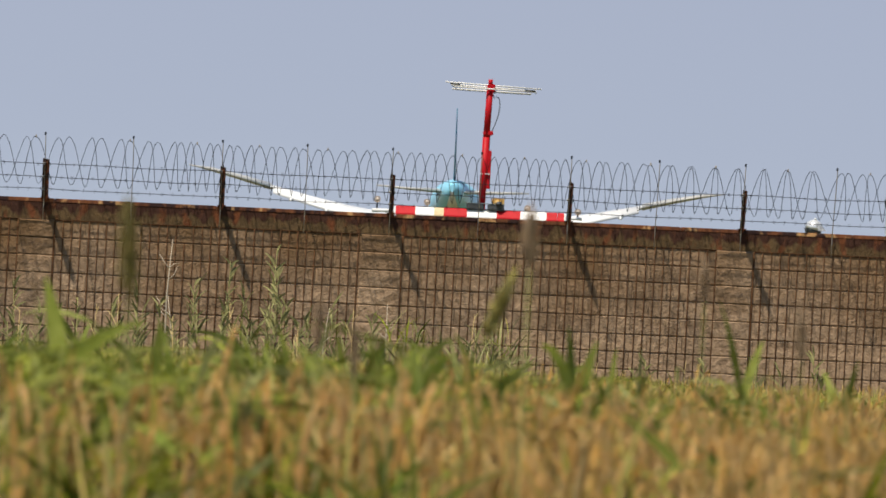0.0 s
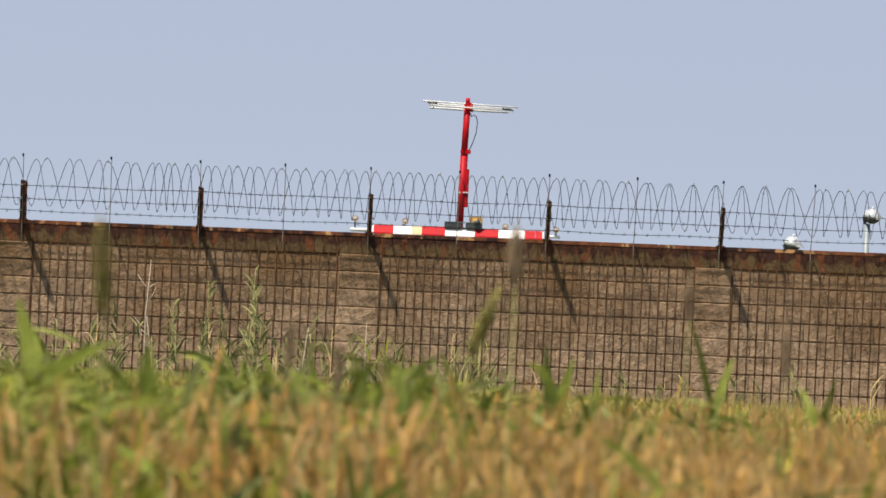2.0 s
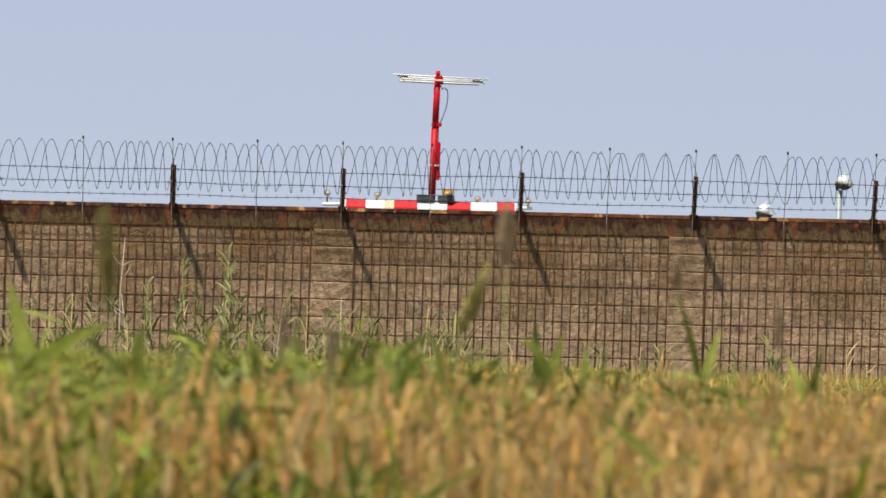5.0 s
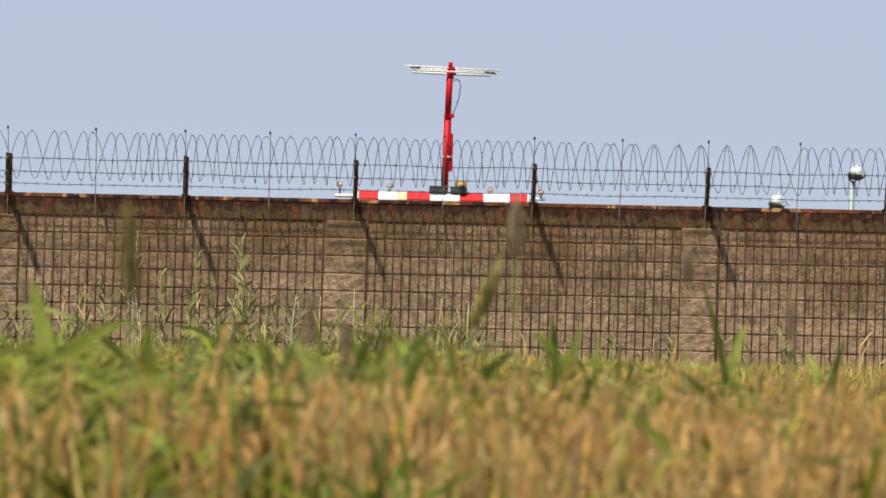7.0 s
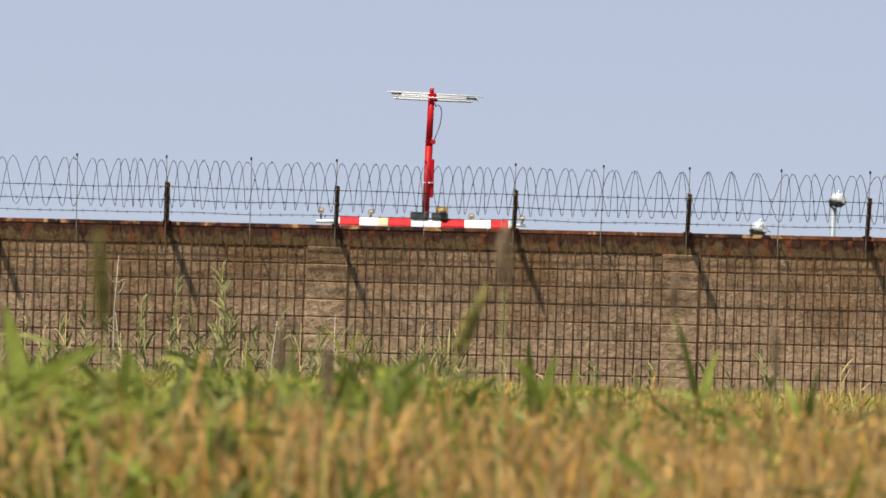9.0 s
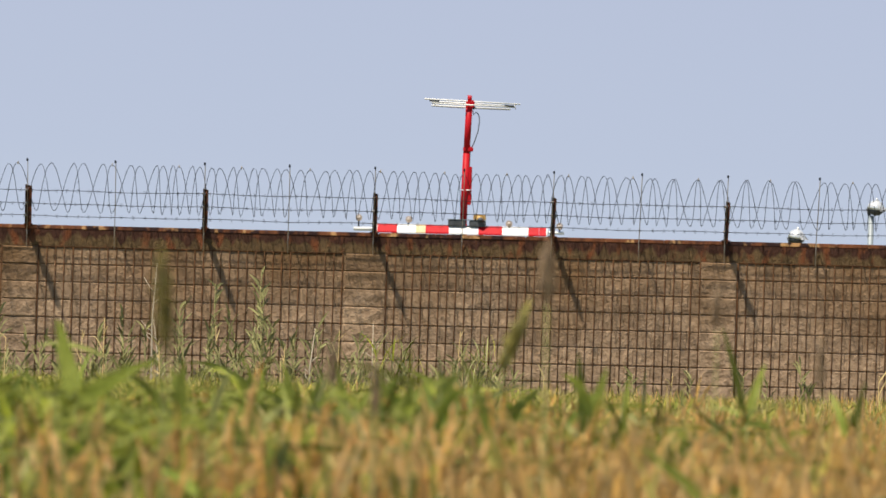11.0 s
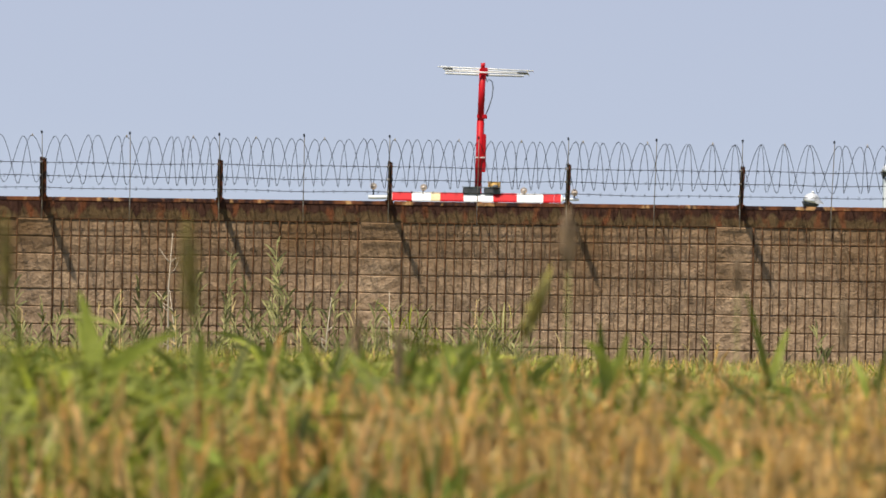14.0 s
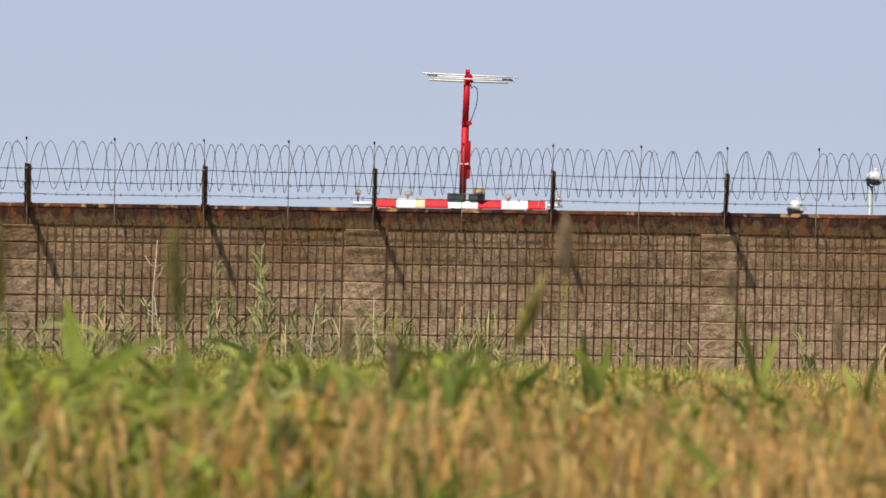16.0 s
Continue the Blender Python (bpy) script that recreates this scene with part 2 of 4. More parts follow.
def loft(name, sections, mat, parent, label="", flat=False):
    """A skin over closed sections of equal count."""
    n = len(sections[0])
    verts = [v for s in sections for v in s]
    faces = []
    for i in range(len(sections) - 1):
        for k in range(n):
            a, b = i * n + k, i * n + (k + 1) % n
            faces.append((a, b, b + n, a + n))
    faces.append(tuple(reversed(range(n))))
    faces.append(tuple(range(len(verts) - n, len(verts))))
    me = mesh_from(name, verts, faces, mat)
    for p in me.polygons:
        p.use_smooth = len(p.vertices) == 4 and not flat
    return link(name, me, parent, None, label)


# ---- ground ----
def build_ground():
    bm = bmesh.new()
    bmesh.ops.create_grid(bm, x_segments=2, y_segments=2, size=4600)
    tagged(part("ground", bm, SOIL), "flat grassy ground reaching to the horizon", "ground", kind="structure")


build_ground()


def build_backdrop():
    """The hazy summer sky low over the far horizon."""
    m = bpy.data.materials.new("hazy_blue_sky")
    m.use_nodes = True
    n, l = m.node_tree.nodes, m.node_tree.links
    n.remove(n["Principled BSDF"])
    co, sep, mr, ramp, em = (n.new("ShaderNode" + k) for k in ("TexCoord", "SeparateXYZ", "MapRange", "ValToRGB", "Emission"))
    l.new(co.outputs["Object"], sep.inputs[0])
    l.new(sep.outputs[2], mr.inputs[0])
    mr.inputs[1].default_value, mr.inputs[2].default_value = 30, 150
    l.new(mr.outputs[0], ramp.inputs[0])
    ramp.color_ramp.elements[0].color = (0.432, 0.488, 0.588, 1)
    ramp.color_ramp.elements[1].color = (0.383, 0.432, 0.562, 1)
    e = ramp.color_ramp.elements.new(0.35)
    e.color = (0.405, 0.458, 0.575, 1)
    l.new(ramp.outputs[0], em.inputs[0])
    l.new(em.outputs[0], n["Material Output"].inputs[0])
    verts, faces = [], []
    for i in range(41):
        a = radians(-40 + 2 * i)
        for z in (-5, 700):
            verts.append((4400 * math.sin(a), 4400 * math.cos(a), z))
        if i:
            o = 2 * i - 2
            faces.append((o, o + 2, o + 3, o + 1))
    tagged(link("backdrop", mesh_from("backdrop", verts, faces, m)), "hazy pale blue summer sky over the horizon", "sky", kind="structure")


build_backdrop()

# ---- wall: it climbs a little along its length ----
WALL_Y, SLOPE, TOP = 160.0, 0.0085, 2.858
POSTS = [-4.51, -2.505, -0.58, 1.44, 3.408, 5.447]
PILASTERS = [(-4.79, -4.39), (-0.905, -0.435), (3.14, 3.55)]
rng = random.Random(7)


def top_at(x):
    return TOP + SLOPE * x


def block_mesh(seed, w, h, d, rough=0.004):
    """A block with a rough split face towards -y."""
    r = random.Random(seed)
    us, vs = (0, 0.02, 0.35, 0.65, 0.98, 1), (0, 0.06, 0.5, 0.945, 1)
    nx, nz = len(us) - 1, len(vs) - 1
    verts, faces = [], []
    for j in range(nz + 1):
        for i in range(nx + 1):
            edge = i in (0, nx) or j in (0, nz)
            verts.append((w * (us[i] - 0.5), (0.004 if j == 0 else 0.008 if j == nz else 0.0035 if edge else -r.uniform(0.0, 1.0) * rough) - d / 2, h * (vs[j] - 0.5)))
    for j in range(nz):
        for i in range(nx):
            a = j * (nx + 1) + i
            faces.append((a, a + 1, a + nx + 2, a + nx + 1))
    o = len(verts)
    verts += [(-w / 2, d / 2, -h / 2), (w / 2, d / 2, -h / 2), (w / 2, d / 2, h / 2), (-w / 2, d / 2, h / 2)]
    c = (0, nx, (nx + 1) * (nz + 1) - 1, (nx + 1) * nz)
    for a, b in ((0, 1), (1, 2), (2, 3), (3, 0)):
        faces.append((c[b], c[a], o + a, o + b))
    return verts, faces


def build_wall():
    wall = tagged(part("wall_north", box_bm(-90, 90, WALL_Y + 0.013, WALL_Y + 0.28, -0.2, TOP - 0.02, slope=SLOPE), MORTAR),
                  "long brown split-face concrete block wall with rusty top", "wall", kind="structure")
    part("concrete_beam", box_bm(-90, 90, WALL_Y - 0.012, WALL_Y + 0.30, TOP - 0.238, TOP - 0.045, slope=SLOPE), CONCRETE, wall,
         "stained concrete ring beam under the coping")
    # rusty coping in lengths
    x = -90.0
    while x < 90:
        w = 2.0 if abs(x) > 8 else rng.uniform(1.5, 2.1)
        part("coping", box_bm(x, x + w - 0.006, WALL_Y - 0.016 - rng.uniform(0, 0.004), WALL_Y + 0.31, TOP - 0.045, TOP, 0.006, SLOPE), RUST, wall,
             "rust-streaked steel coping")
        x += w
    return wall


wall = build_wall()


def stepped_points(x):
    return WALL_Y - 0.045, top_at(x)


def build_post(x, wide=1.0):
    """Angle iron that leans out over the field, with the thin coil rod behind it."""
    y, z = stepped_points(x)
    post = tagged(new("fence_post"), "rusty angle-iron post leaning out from the wall top", "fence post", "wire posts on the wall")
    post.location = (x, y, z)
    bm = bmesh.new()
    # L profile swept along the lean
    raw = [(-0.028, 0), (0.028, 0), (0.028, -0.056), (0.021, -0.056), (0.021, -0.007), (-0.028, -0.007)]
    ca, sa = math.cos(0.42), math.sin(0.42)
    prof = [((px * ca + py * sa) * wide, -px * sa + py * ca) for px, py in raw]
    lean = Vector((0.006, -0.44, 0.44))
    nrm = Vector((0, 0.7, 0.7))
    rings = []
    for s in (0.0, 1.0):
        rings.append([bm.verts.new(lean * s + Vector((px, 0, 0)) + nrm * py) for px, py in prof])
    for k in range(6):
        bm.faces.new((rings[0][k], rings[0][(k + 1) % 6], rings[1][(k + 1) % 6], rings[1][k]))
    bm.faces.new(rings[1])
    bm.faces.new(list(reversed(rings[0])))
    bmesh.ops.recalc_face_normals(bm, faces=bm.faces)
    part("angle_iron", bm, POST_RUST, post)
    part("base_plate", box_bm(-0.05, 0.05, -0.03, 0.06, 0.0, 0.012, 0.003), POST_RUST, post)
    for f in (0.26, 0.6, 0.97):
        part("wire_clip", box_bm(-0.036, 0.036, -0.40 * f - 0.03, -0.40 * f + 0.012, 0.40 * f - 0.012, 0.40 * f + 0.012, 0.003), ROD, post)
    return post


def build_rod(x, low):
    y, z = stepped_points(x)
    rod = tagged(new("coil_rod"), "thin bent steel rod carrying the wire coil", "rod", "coil rods on the wall")
    rod.location = (x, y, z)
    tube("stem", [(0, -0.004, -low), (0.0, -0.006, -0.06), (0, -0.03, 0.02), (0.004, -0.40, 0.40), (0.004, -0.72, 0.725)], 0.0052, ROD, rod)
    part("hook", box_bm(-0.011, 0.011, -0.735, -0.705, 0.705, 0.74, 0.005), WIRE, rod)
    return rod


for px in POSTS + [7.45, 9.4, -6.5, -8.5]:
    build_post(px, 1.45 if px == POSTS[0] else 1.15 if px == POSTS[1] else 0.95)
    build_rod(px - 0.012, 0.25)
for a, b in zip(POSTS[:-1], POSTS[1:]):
    build_rod((a + b) / 2 + rng.uniform(-0.03, 0.03), 0.26)
build_rod(6.45, 0.26)
build_rod(-5.5, 0.26)


def build_strands():
    for k, f in enumerate((0.26, 0.6, 0.97)):
        pieces = []
        pts = []
        x = -14.0
        while x < 14:
            near = min(abs(x - p) for p in POSTS)
            sag = -0.010 * min(near, 1.0)
            y, z = stepped_points(x)
            pts.append((x, y - 0.40 * f - 0.035, z + 0.40 * f + sag + 0.004 * math.sin(x * 5 + k)))
            x += 0.25
        pieces = [tube_data(pts, 0.0037, 5)]
        x = -8.0
        while x < 9.0:
            y, z = stepped_points(x)
            c = Vector((x, y - 0.40 * f - 0.035, z + 0.40 * f - 0.006))
            for s in (-1, 1):
                t = Vector((0.010 * s, rng.uniform(-0.012, 0.012), 0.020))
                pieces.append(tube_data([c - t, c + t], [0.0022, 0.0022], 4))
            x += rng.uniform(0.11, 0.14)
        link_ob = link("barbed_wire", mesh_from("barbed_wire", *merge(pieces), WIRE))
        tagged(link_ob, "taut dark strand of barbed wire along the posts", "barbed wire", "barbed wire strands")


build_strands()


def build_coil():
    """A concertina coil: loops of uneven pitch that lean in turn to either side."""
    coil = tagged(new("wire_coil"), "dark concertina coil of barbed wire over the wall", "wire coil")
    # (x, mean spacing of the tops, how far the tops pair up)
    knots = [(-9, 0.14, 0.3), (-4.4, 0.175, 0.4), (-3.5, 0.155, 0.4), (-3.0, 0.10, 0.25), (-2.2, 0.125, 0.2), (-1.2, 0.125, 0.3), (-0.5, 0.115, 0.1), (1.5, 0.12, 0.15),
             (2.4, 0.125, 0.6), (3.0, 0.14, 0.9), (4.2, 0.155, 0.85), (4.5, 0.12, 0.3), (5.4, 0.13, 0.3), (10, 0.14, 0.3)]
    r = random.Random(3)
    x, tops = -9.0, []
    while x < 9.6:
        tops.append(x)
        for (xa, pa, ka), (xb, pb, kb) in zip(knots[:-1], knots[1:]):
            if xa <= x < xb:
                f = (x - xa) / (xb - xa)
                pitch, pairing = pa + (pb - pa) * f, ka + (kb - ka) * f
        x += pitch * (1 + pairing * (1 if len(tops) % 2 else -1)) * r.uniform(0.85, 1.15)
    for first, side_way in ((0, 1), (1, -1)):
        loops, pts = tops[first::2], []
        steps = 24
        for i in range(len(loops) - 1):
            a, b = loops[i], loops[i + 1]
            bow = (b - a) * (r.uniform(0.01, 0.06) if a < -3.2 else r.uniform(0.05, 0.11) if a < 2.6 or a > 4.4 else r.uniform(0.0, 0.05))
            rad = 0.270 + r.uniform(-0.012, 0.012)
            shear = side_way * (b - a) * (r.uniform(0.05, 0.16) if a < 2.2 or a > 4.6 else r.uniform(0.14, 0.26))
            for k in range(steps):
                u = k / steps
                th = 2 * math.pi * u
                xx = a + (b - a) * u + bow * math.sin(th) + shear * (1 - math.cos(th)) / 2
                pts.append((xx, WALL_Y - 0.37 + side_way * rad * math.sin(th), top_at(xx) + 0.420 + rad * math.cos(th)))
        pieces = [tube_data(pts, 0.0034, 5)]
        for i in range(0, len(pts), 5):
            c = Vector(pts[i])
            if -6 < c.x < 7:
                t = Vector((r.uniform(-1, 1), r.uniform(-1, 1), r.uniform(-1, 1))).normalized() * 0.011
                pieces.append(tube_data([c - t, c + t], 0.0026, 4))
        link("coil_strand", mesh_from("coil_strand", *merge(pieces), WIRE), coil)
    for x in tops[4::6]:
        part("coil_clip", box_bm(x - 0.008, x + 0.008, WALL_Y - 0.385, WALL_Y - 0.355, top_at(x) + 0.675, top_at(x) + 0.71, 0.004), ROD, coil)


build_coil()


# ---- welded mesh panels on the wall's face ----
def build_mesh_panels():
    bays = [(-8.35, -4.80), (-4.385, -0.93), (-0.43, 3.13), (3.56, 7.05)]
    low = 0.35
    vert_me = {}
    for x0, x1 in bays:
        panel = tagged(new("mesh_panel"), "rusty welded wire mesh panel fixed to the block wall", "wire mesh", "mesh panels on the wall")
        panel.location = (x0, WALL_Y - 0.0075, 0)
        w = x1 - x0
        n = int(round(w / 0.0985))
        for i in range(n + 1):
            x = w * i / n
            thick = 0.011 if i == 0 else rng.choice((0.0046, 0.0053, 0.0062))
            z1 = top_at(x0 + x) - 0.245
            if rng.random() < 0.05 and i:
                z1 -= 0.2
            tube("vertical_wire", [(x, -0.003, low), (x + rng.uniform(-0.004, 0.004), rng.uniform(-0.005, -0.002), (low + z1) / 2), (x, -0.003, z1)], thick, MESH, panel, 5)
        k = 0
        while True:
            lift = 0.012 if k else 0.0
            za, zb = top_at(x0) - 0.245 - 0.2 * k + lift, top_at(x1) - 0.245 - 0.2 * k + lift
            if za < low:
                break
            tube("horizontal_wire", [(0, 0.005 if k else 0, za), (w / 2, 0.005 if k else 0, (za + zb) / 2 + rng.uniform(-0.004, 0.002)), (w, 0.005 if k else 0, zb)],
                 0.0060 if k == 0 else rng.choice((0.0012, 0.0018, 0.0025)), MESH, panel, 5)
            k += 1
    return


build_mesh_panels()


# ---- equipment beyond the wall ----
BAR_PROFILE = [(-0.17, -0.088), (-0.165, -0.06), (-0.045, 0.075), (-0.02, 0.088), (0.02, 0.088), (0.045, 0.075), (0.165, -0.06), (0.17, -0.088)]


def build_light_bar():
    bar = tagged(new("approach_light_bar"), "red and white striped approach light bar on steel legs", "light bar")
    bar.location = (0.74, 280, 0)
    x = lambda v: v - 0.74
    zed = lambda v: 4.206 + 0.0072 * (v - 0.74)
    cuts = [(-0.949, -0.557, RED, "red_section"), (-0.557, -0.183, WHITE, "white_section"), (-0.183, 0.007, CREAM, "cream_section"),
            (0.007, 0.471, RED, "red_section"), (0.471, 1.057, WHITE, "white_section"), (1.057, 1.530, RED, "red_section"),
            (1.530, 2.049, WHITE, "white_section"), (2.049, 2.262, RED, "red_section"), (2.268, 2.402, RED, "red_section")]
    for a, b, m, nm in cuts:
        loft(nm, [[(x(v), py, zed(v) + pz) for py, pz in BAR_PROFILE] for v in (a, b)], m, bar, flat=True)
    for a, b in ((2.402, 2.44), (-0.949, -0.985)):
        loft("end_cap", [[(x(v), py * k, zed(v) - 0.02 * (1 - k) + pz * k) for py, pz in BAR_PROFILE] for v, k in ((a, 0.97), (b, 0.7))], WHITE, bar)
    tube("side_tube", [(x(-1.42), 0.02, 4.165), (x(-0.96), 0.02, 4.170)], 0.038, WHITE, bar, 14)
    tube("side_tube", [(x(2.43), 0.02, 4.205), (x(2.76), 0.02, 4.208)], 0.03, WHITE, bar, 14)
    for lx, lz in ((-1.323, 4.383), (-0.331, 4.379), (1.662, 4.358), (2.668, 4.341)):
        lamp = tube("lamp_head", [(x(lx), -0.03, lz), (x(lx), 0.02, lz), (x(lx), 0.05, lz)], [0.055, 0.045, 0.02], LENS, bar, 18)
        lamp["label"] = "round clear lamp with tan rim"
        ring = [(x(lx) + 0.058 * math.cos(k * math.pi / 8), -0.03, lz + 0.058 * math.sin(k * math.pi / 8)) for k in range(17)]
        tube("rim", ring, 0.008, RIM, lamp, 6)
        tube("bulb", [(x(lx) + 0.005, -0.04, lz - 0.012), (x(lx) + 0.005, -0.04, lz + 0.02)], [0.012, 0.006], RIM, lamp, 8)
        tube("lamp_stem", [(x(lx), 0.03, lz - 0.06), (x(lx), 0.03, zed(lx) - 0.02)], 0.016, DARK, bar, 8)
    for lx in (-0.6, 0.74, 2.1):
        tube("leg", [(x(lx), 0.0, 0.0), (x(lx), 0.0, zed(lx) - 0.05)], 0.06, GREYPOLE, bar, 12)
    return bar


def build_mast():
    mast = tagged(new("antenna_mast"), "slender red mast with horizontal antenna rods and cable", "antenna mast")
    mast.location = (0.78, 280.3, 0.012)
    X = lambda v: v - 0.78
    tube("pole", [(X(0.752), 0, 4.30), (X(0.772), 0, 5.72)], 0.070, RED, mast, 16)
    tube("upper_pole", [(X(0.772), 0, 5.68), (X(0.797), 0, 6.76)], 0.065, RED, mast, 16)
    tube("cap", [(X(0.80), 0, 6.75), (X(0.80), 0, 6.875)], 0.045, RED, mast, 12)
    tube("lower_leg", [(X(0.77), 0.0, -0.012), (X(0.755), 0, 4.31)], 0.075, RED, mast, 14)
    part("collar", box_bm(X(0.70), X(0.905), -0.06, 0.06, 5.76, 5.85, 0.015), RED, mast)
    part("head_clamp", box_bm(X(0.74), X(0.90), -0.07, 0.07, 6.62, 6.78, 0.02), RED, mast)
    part("side_box", box_bm(X(0.815), X(0.895), -0.03, 0.06, 4.70, 5.46, 0.012), RED, mast)
    part("hinge_rod", box_bm(X(0.825), X(0.85), -0.02, 0.02, 5.40, 5.80, 0.006), DARK, mast)
    part("band", box_bm(X(0.69), X(0.88), -0.066, 0.066, 4.98, 5.005, 0.004), WHITE, mast)
    part("clamp_block", box_bm(X(0.86), X(0.91), -0.05, 0.05, 6.60, 6.66, 0.01), DARK, mast)
    # antenna rods, two in front and two behind
    for za, zb, xa, xb, y in ((6.780, 6.732, -0.095, 1.812, 0.0), (6.738, 6.700, 0.02, 1.70, 0.22), (6.696, 6.668, 0.055, 1.70, -0.1), (6.655, 6.630, 0.045, 1.62, 0.1)):
        tube("antenna_rod", [(X(xa), y, za), (X(xb), y, zb)], 0.0145, ANTENNA, mast, 10)
    # thin dark tubes added as the shaded undersides of two rods
    for za, zb, xa, xb in ((6.636, 6.612, 0.045, 1.60), (6.720, 6.684, 0.05, 1.66)):
        tube("antenna_cable", [(X(xa), -0.02, za), (X(xa + (xb - xa) * 0.5), -0.02, (za + zb) / 2 - 0.008), (X(xb), -0.02, zb)], 0.006, CABLE_AND_SHADE, mast, 6)
    for xa, xb, za, zb in ((0.0, 0.20, 6.752, 6.742), (1.49, 1.70, 6.694, 6.684)):
        tube("end_bracket", [(X(xa), -0.15, za), (X(xb), -0.15, zb)], 0.017, DARK, mast, 8)
    for xa, z1, z2 in ((0.03, 6.77, 6.69), (0.10, 6.69, 6.645), (1.69, 6.72, 6.63)):
        tube("cross_tie", [(X(xa), 0, z1), (X(xa) + 0.03, 0, z2)], 0.009, ANTENNA, mast, 6)
    tube("cable", [(X(0.86), 0, 6.58), (X(0.89), -0.02, 6.50), (X(0.93), -0.03, 6.545), (X(0.99), -0.03, 6.50), (X(1.01), -0.03, 6.38), (X(0.99), -0.03, 6.18),
                   (X(0.93), -0.02, 5.98), (X(0.865), 0, 5.82)], 0.011, CABLE_AND_SHADE, mast, 8)
    return mast


def build_base_box():
    b = tagged(new("control_box"), "dark grey equipment box with amber lamp behind the bar", "equipment box")
    b.location = (0.82, 279.98, 4.305)
    part("housing", box_bm(-0.37, -0.02, -0.09, 0.12, -0.03, 0.10, 0.015), DARK, b)
    part("housing", box_bm(0.05, 0.38, -0.09, 0.12, -0.03, 0.10, 0.015), DARK, b)
    part("lid", box_bm(-0.39, 0.40, -0.10, 0.13, 0.095, 0.112, 0.006), GREYPOLE, b)
    tube("amber_lamp", [(0.25, -0.02, 0.10), (0.25, -0.02, 0.15), (0.25, -0.02, 0.19)], [0.07, 0.085, 0.03], AMBER, b, 14)
    part("bracket", box_bm(0.13, 0.38, 0.02, 0.05, 0.10, 0.22, 0.006), AMBER, b)
    tube("beacon_dome", [(0.27, -0.11, 0.09), (0.27, -0.11, 0.13), (0.27, -0.11, 0.16)], [0.06, 0.055, 0.02], DARK, b, 14)
    tube("leg", [(-0.25, 0.05, -4.305), (-0.25, 0.05, -0.02)], 0.04, GREYPOLE, b, 10)
    tube("leg", [(0.30, 0.05, -4.305), (0.30, 0.05, -0.02)], 0.04, GREYPOLE, b, 10)


def build_flood(x, zc, label):
    f = tagged(new("runway_lamp"), label, "lamp", "lamps behind the wall")
    f.location = (x, 220, 0)
    c = Vector((0.0, 0, zc))
    axis = Vector((0.16, -0.12, 1.0)).normalized()
    dome = [(-0.01, 0.138), (0.03, 0.136), (0.07, 0.118), (0.105, 0.085), (0.125, 0.045), (0.132, 0.012)]
    tube("dome", [c + axis * h for h, q in dome], [q for h, q in dome], STEEL, f, 28)
    bowl = [(-0.105, 0.03), (-0.09, 0.075), (-0.05, 0.115), (-0.014, 0.130)]
    tube("bowl", [c + axis * h for h, q in bowl], [q for h, q in bowl], DARK, f, 28)
    bm = bmesh.new()
    for h, q, n in ((0.05, 0.115, 0), (-0.02, 0.18, 1)):
        for k in range(9):
            a = radians(-75 + k * 17)
            p = c + Vector((q * math.cos(a) + 0.02 * n, -q * abs(math.sin(a)) - 0.01, h - 0.02 * n))
            bm.verts.new(p)
    bm.verts.ensure_lookup_table()
    for k in range(8):
        bm.faces.new((bm.verts[k], bm.verts[k + 1], bm.verts[k + 10], bm.verts[k + 9]))
    bmesh.ops.solidify(bm, geom=bm.faces[:], thickness=0.008)
    part("visor", bm, STEEL, f)
    tube("knob", [c + axis * 0.125, c + axis * 0.165 + Vector((-0.02, 0, 0))], [0.028, 0.012], STEEL, f, 10)
    tube("yoke", [c + Vector((-0.13, 0.02, 0.0)), c + Vector((-0.10, 0.03, -0.10)), c + Vector((-0.066, 0.03, -0.15))], 0.024, DARK, f, 8)
    tube("pole", [(-0.066, 0.03, 0), (-0.066, 0.03, zc - 0.11)], 0.046, GREYPOLE, f, 14)
    return f


build_light_bar()
build_mast()
build_base_box()
build_flood(5.797, 3.615, "silver domed lamp just showing over the wall")
build_flood(7.016, 4.105, "silver domed lamp on a grey pole behind the wall")


# ---- airliner ----
def wing_section(x, y_lead, chord, z, thick, tilt=0.0):
    pts = []
    prof = [(0, 0), (0.06, 0.5), (0.3, 0.62), (0.65, 0.36), (1.0, 0.0), (0.65, -0.22), (0.3, -0.38), (0.06, -0.3)]
    for u, h in prof:
        pts.append((x, y_lead - chord * u, z + h * thick - u * chord * tilt))
    return pts


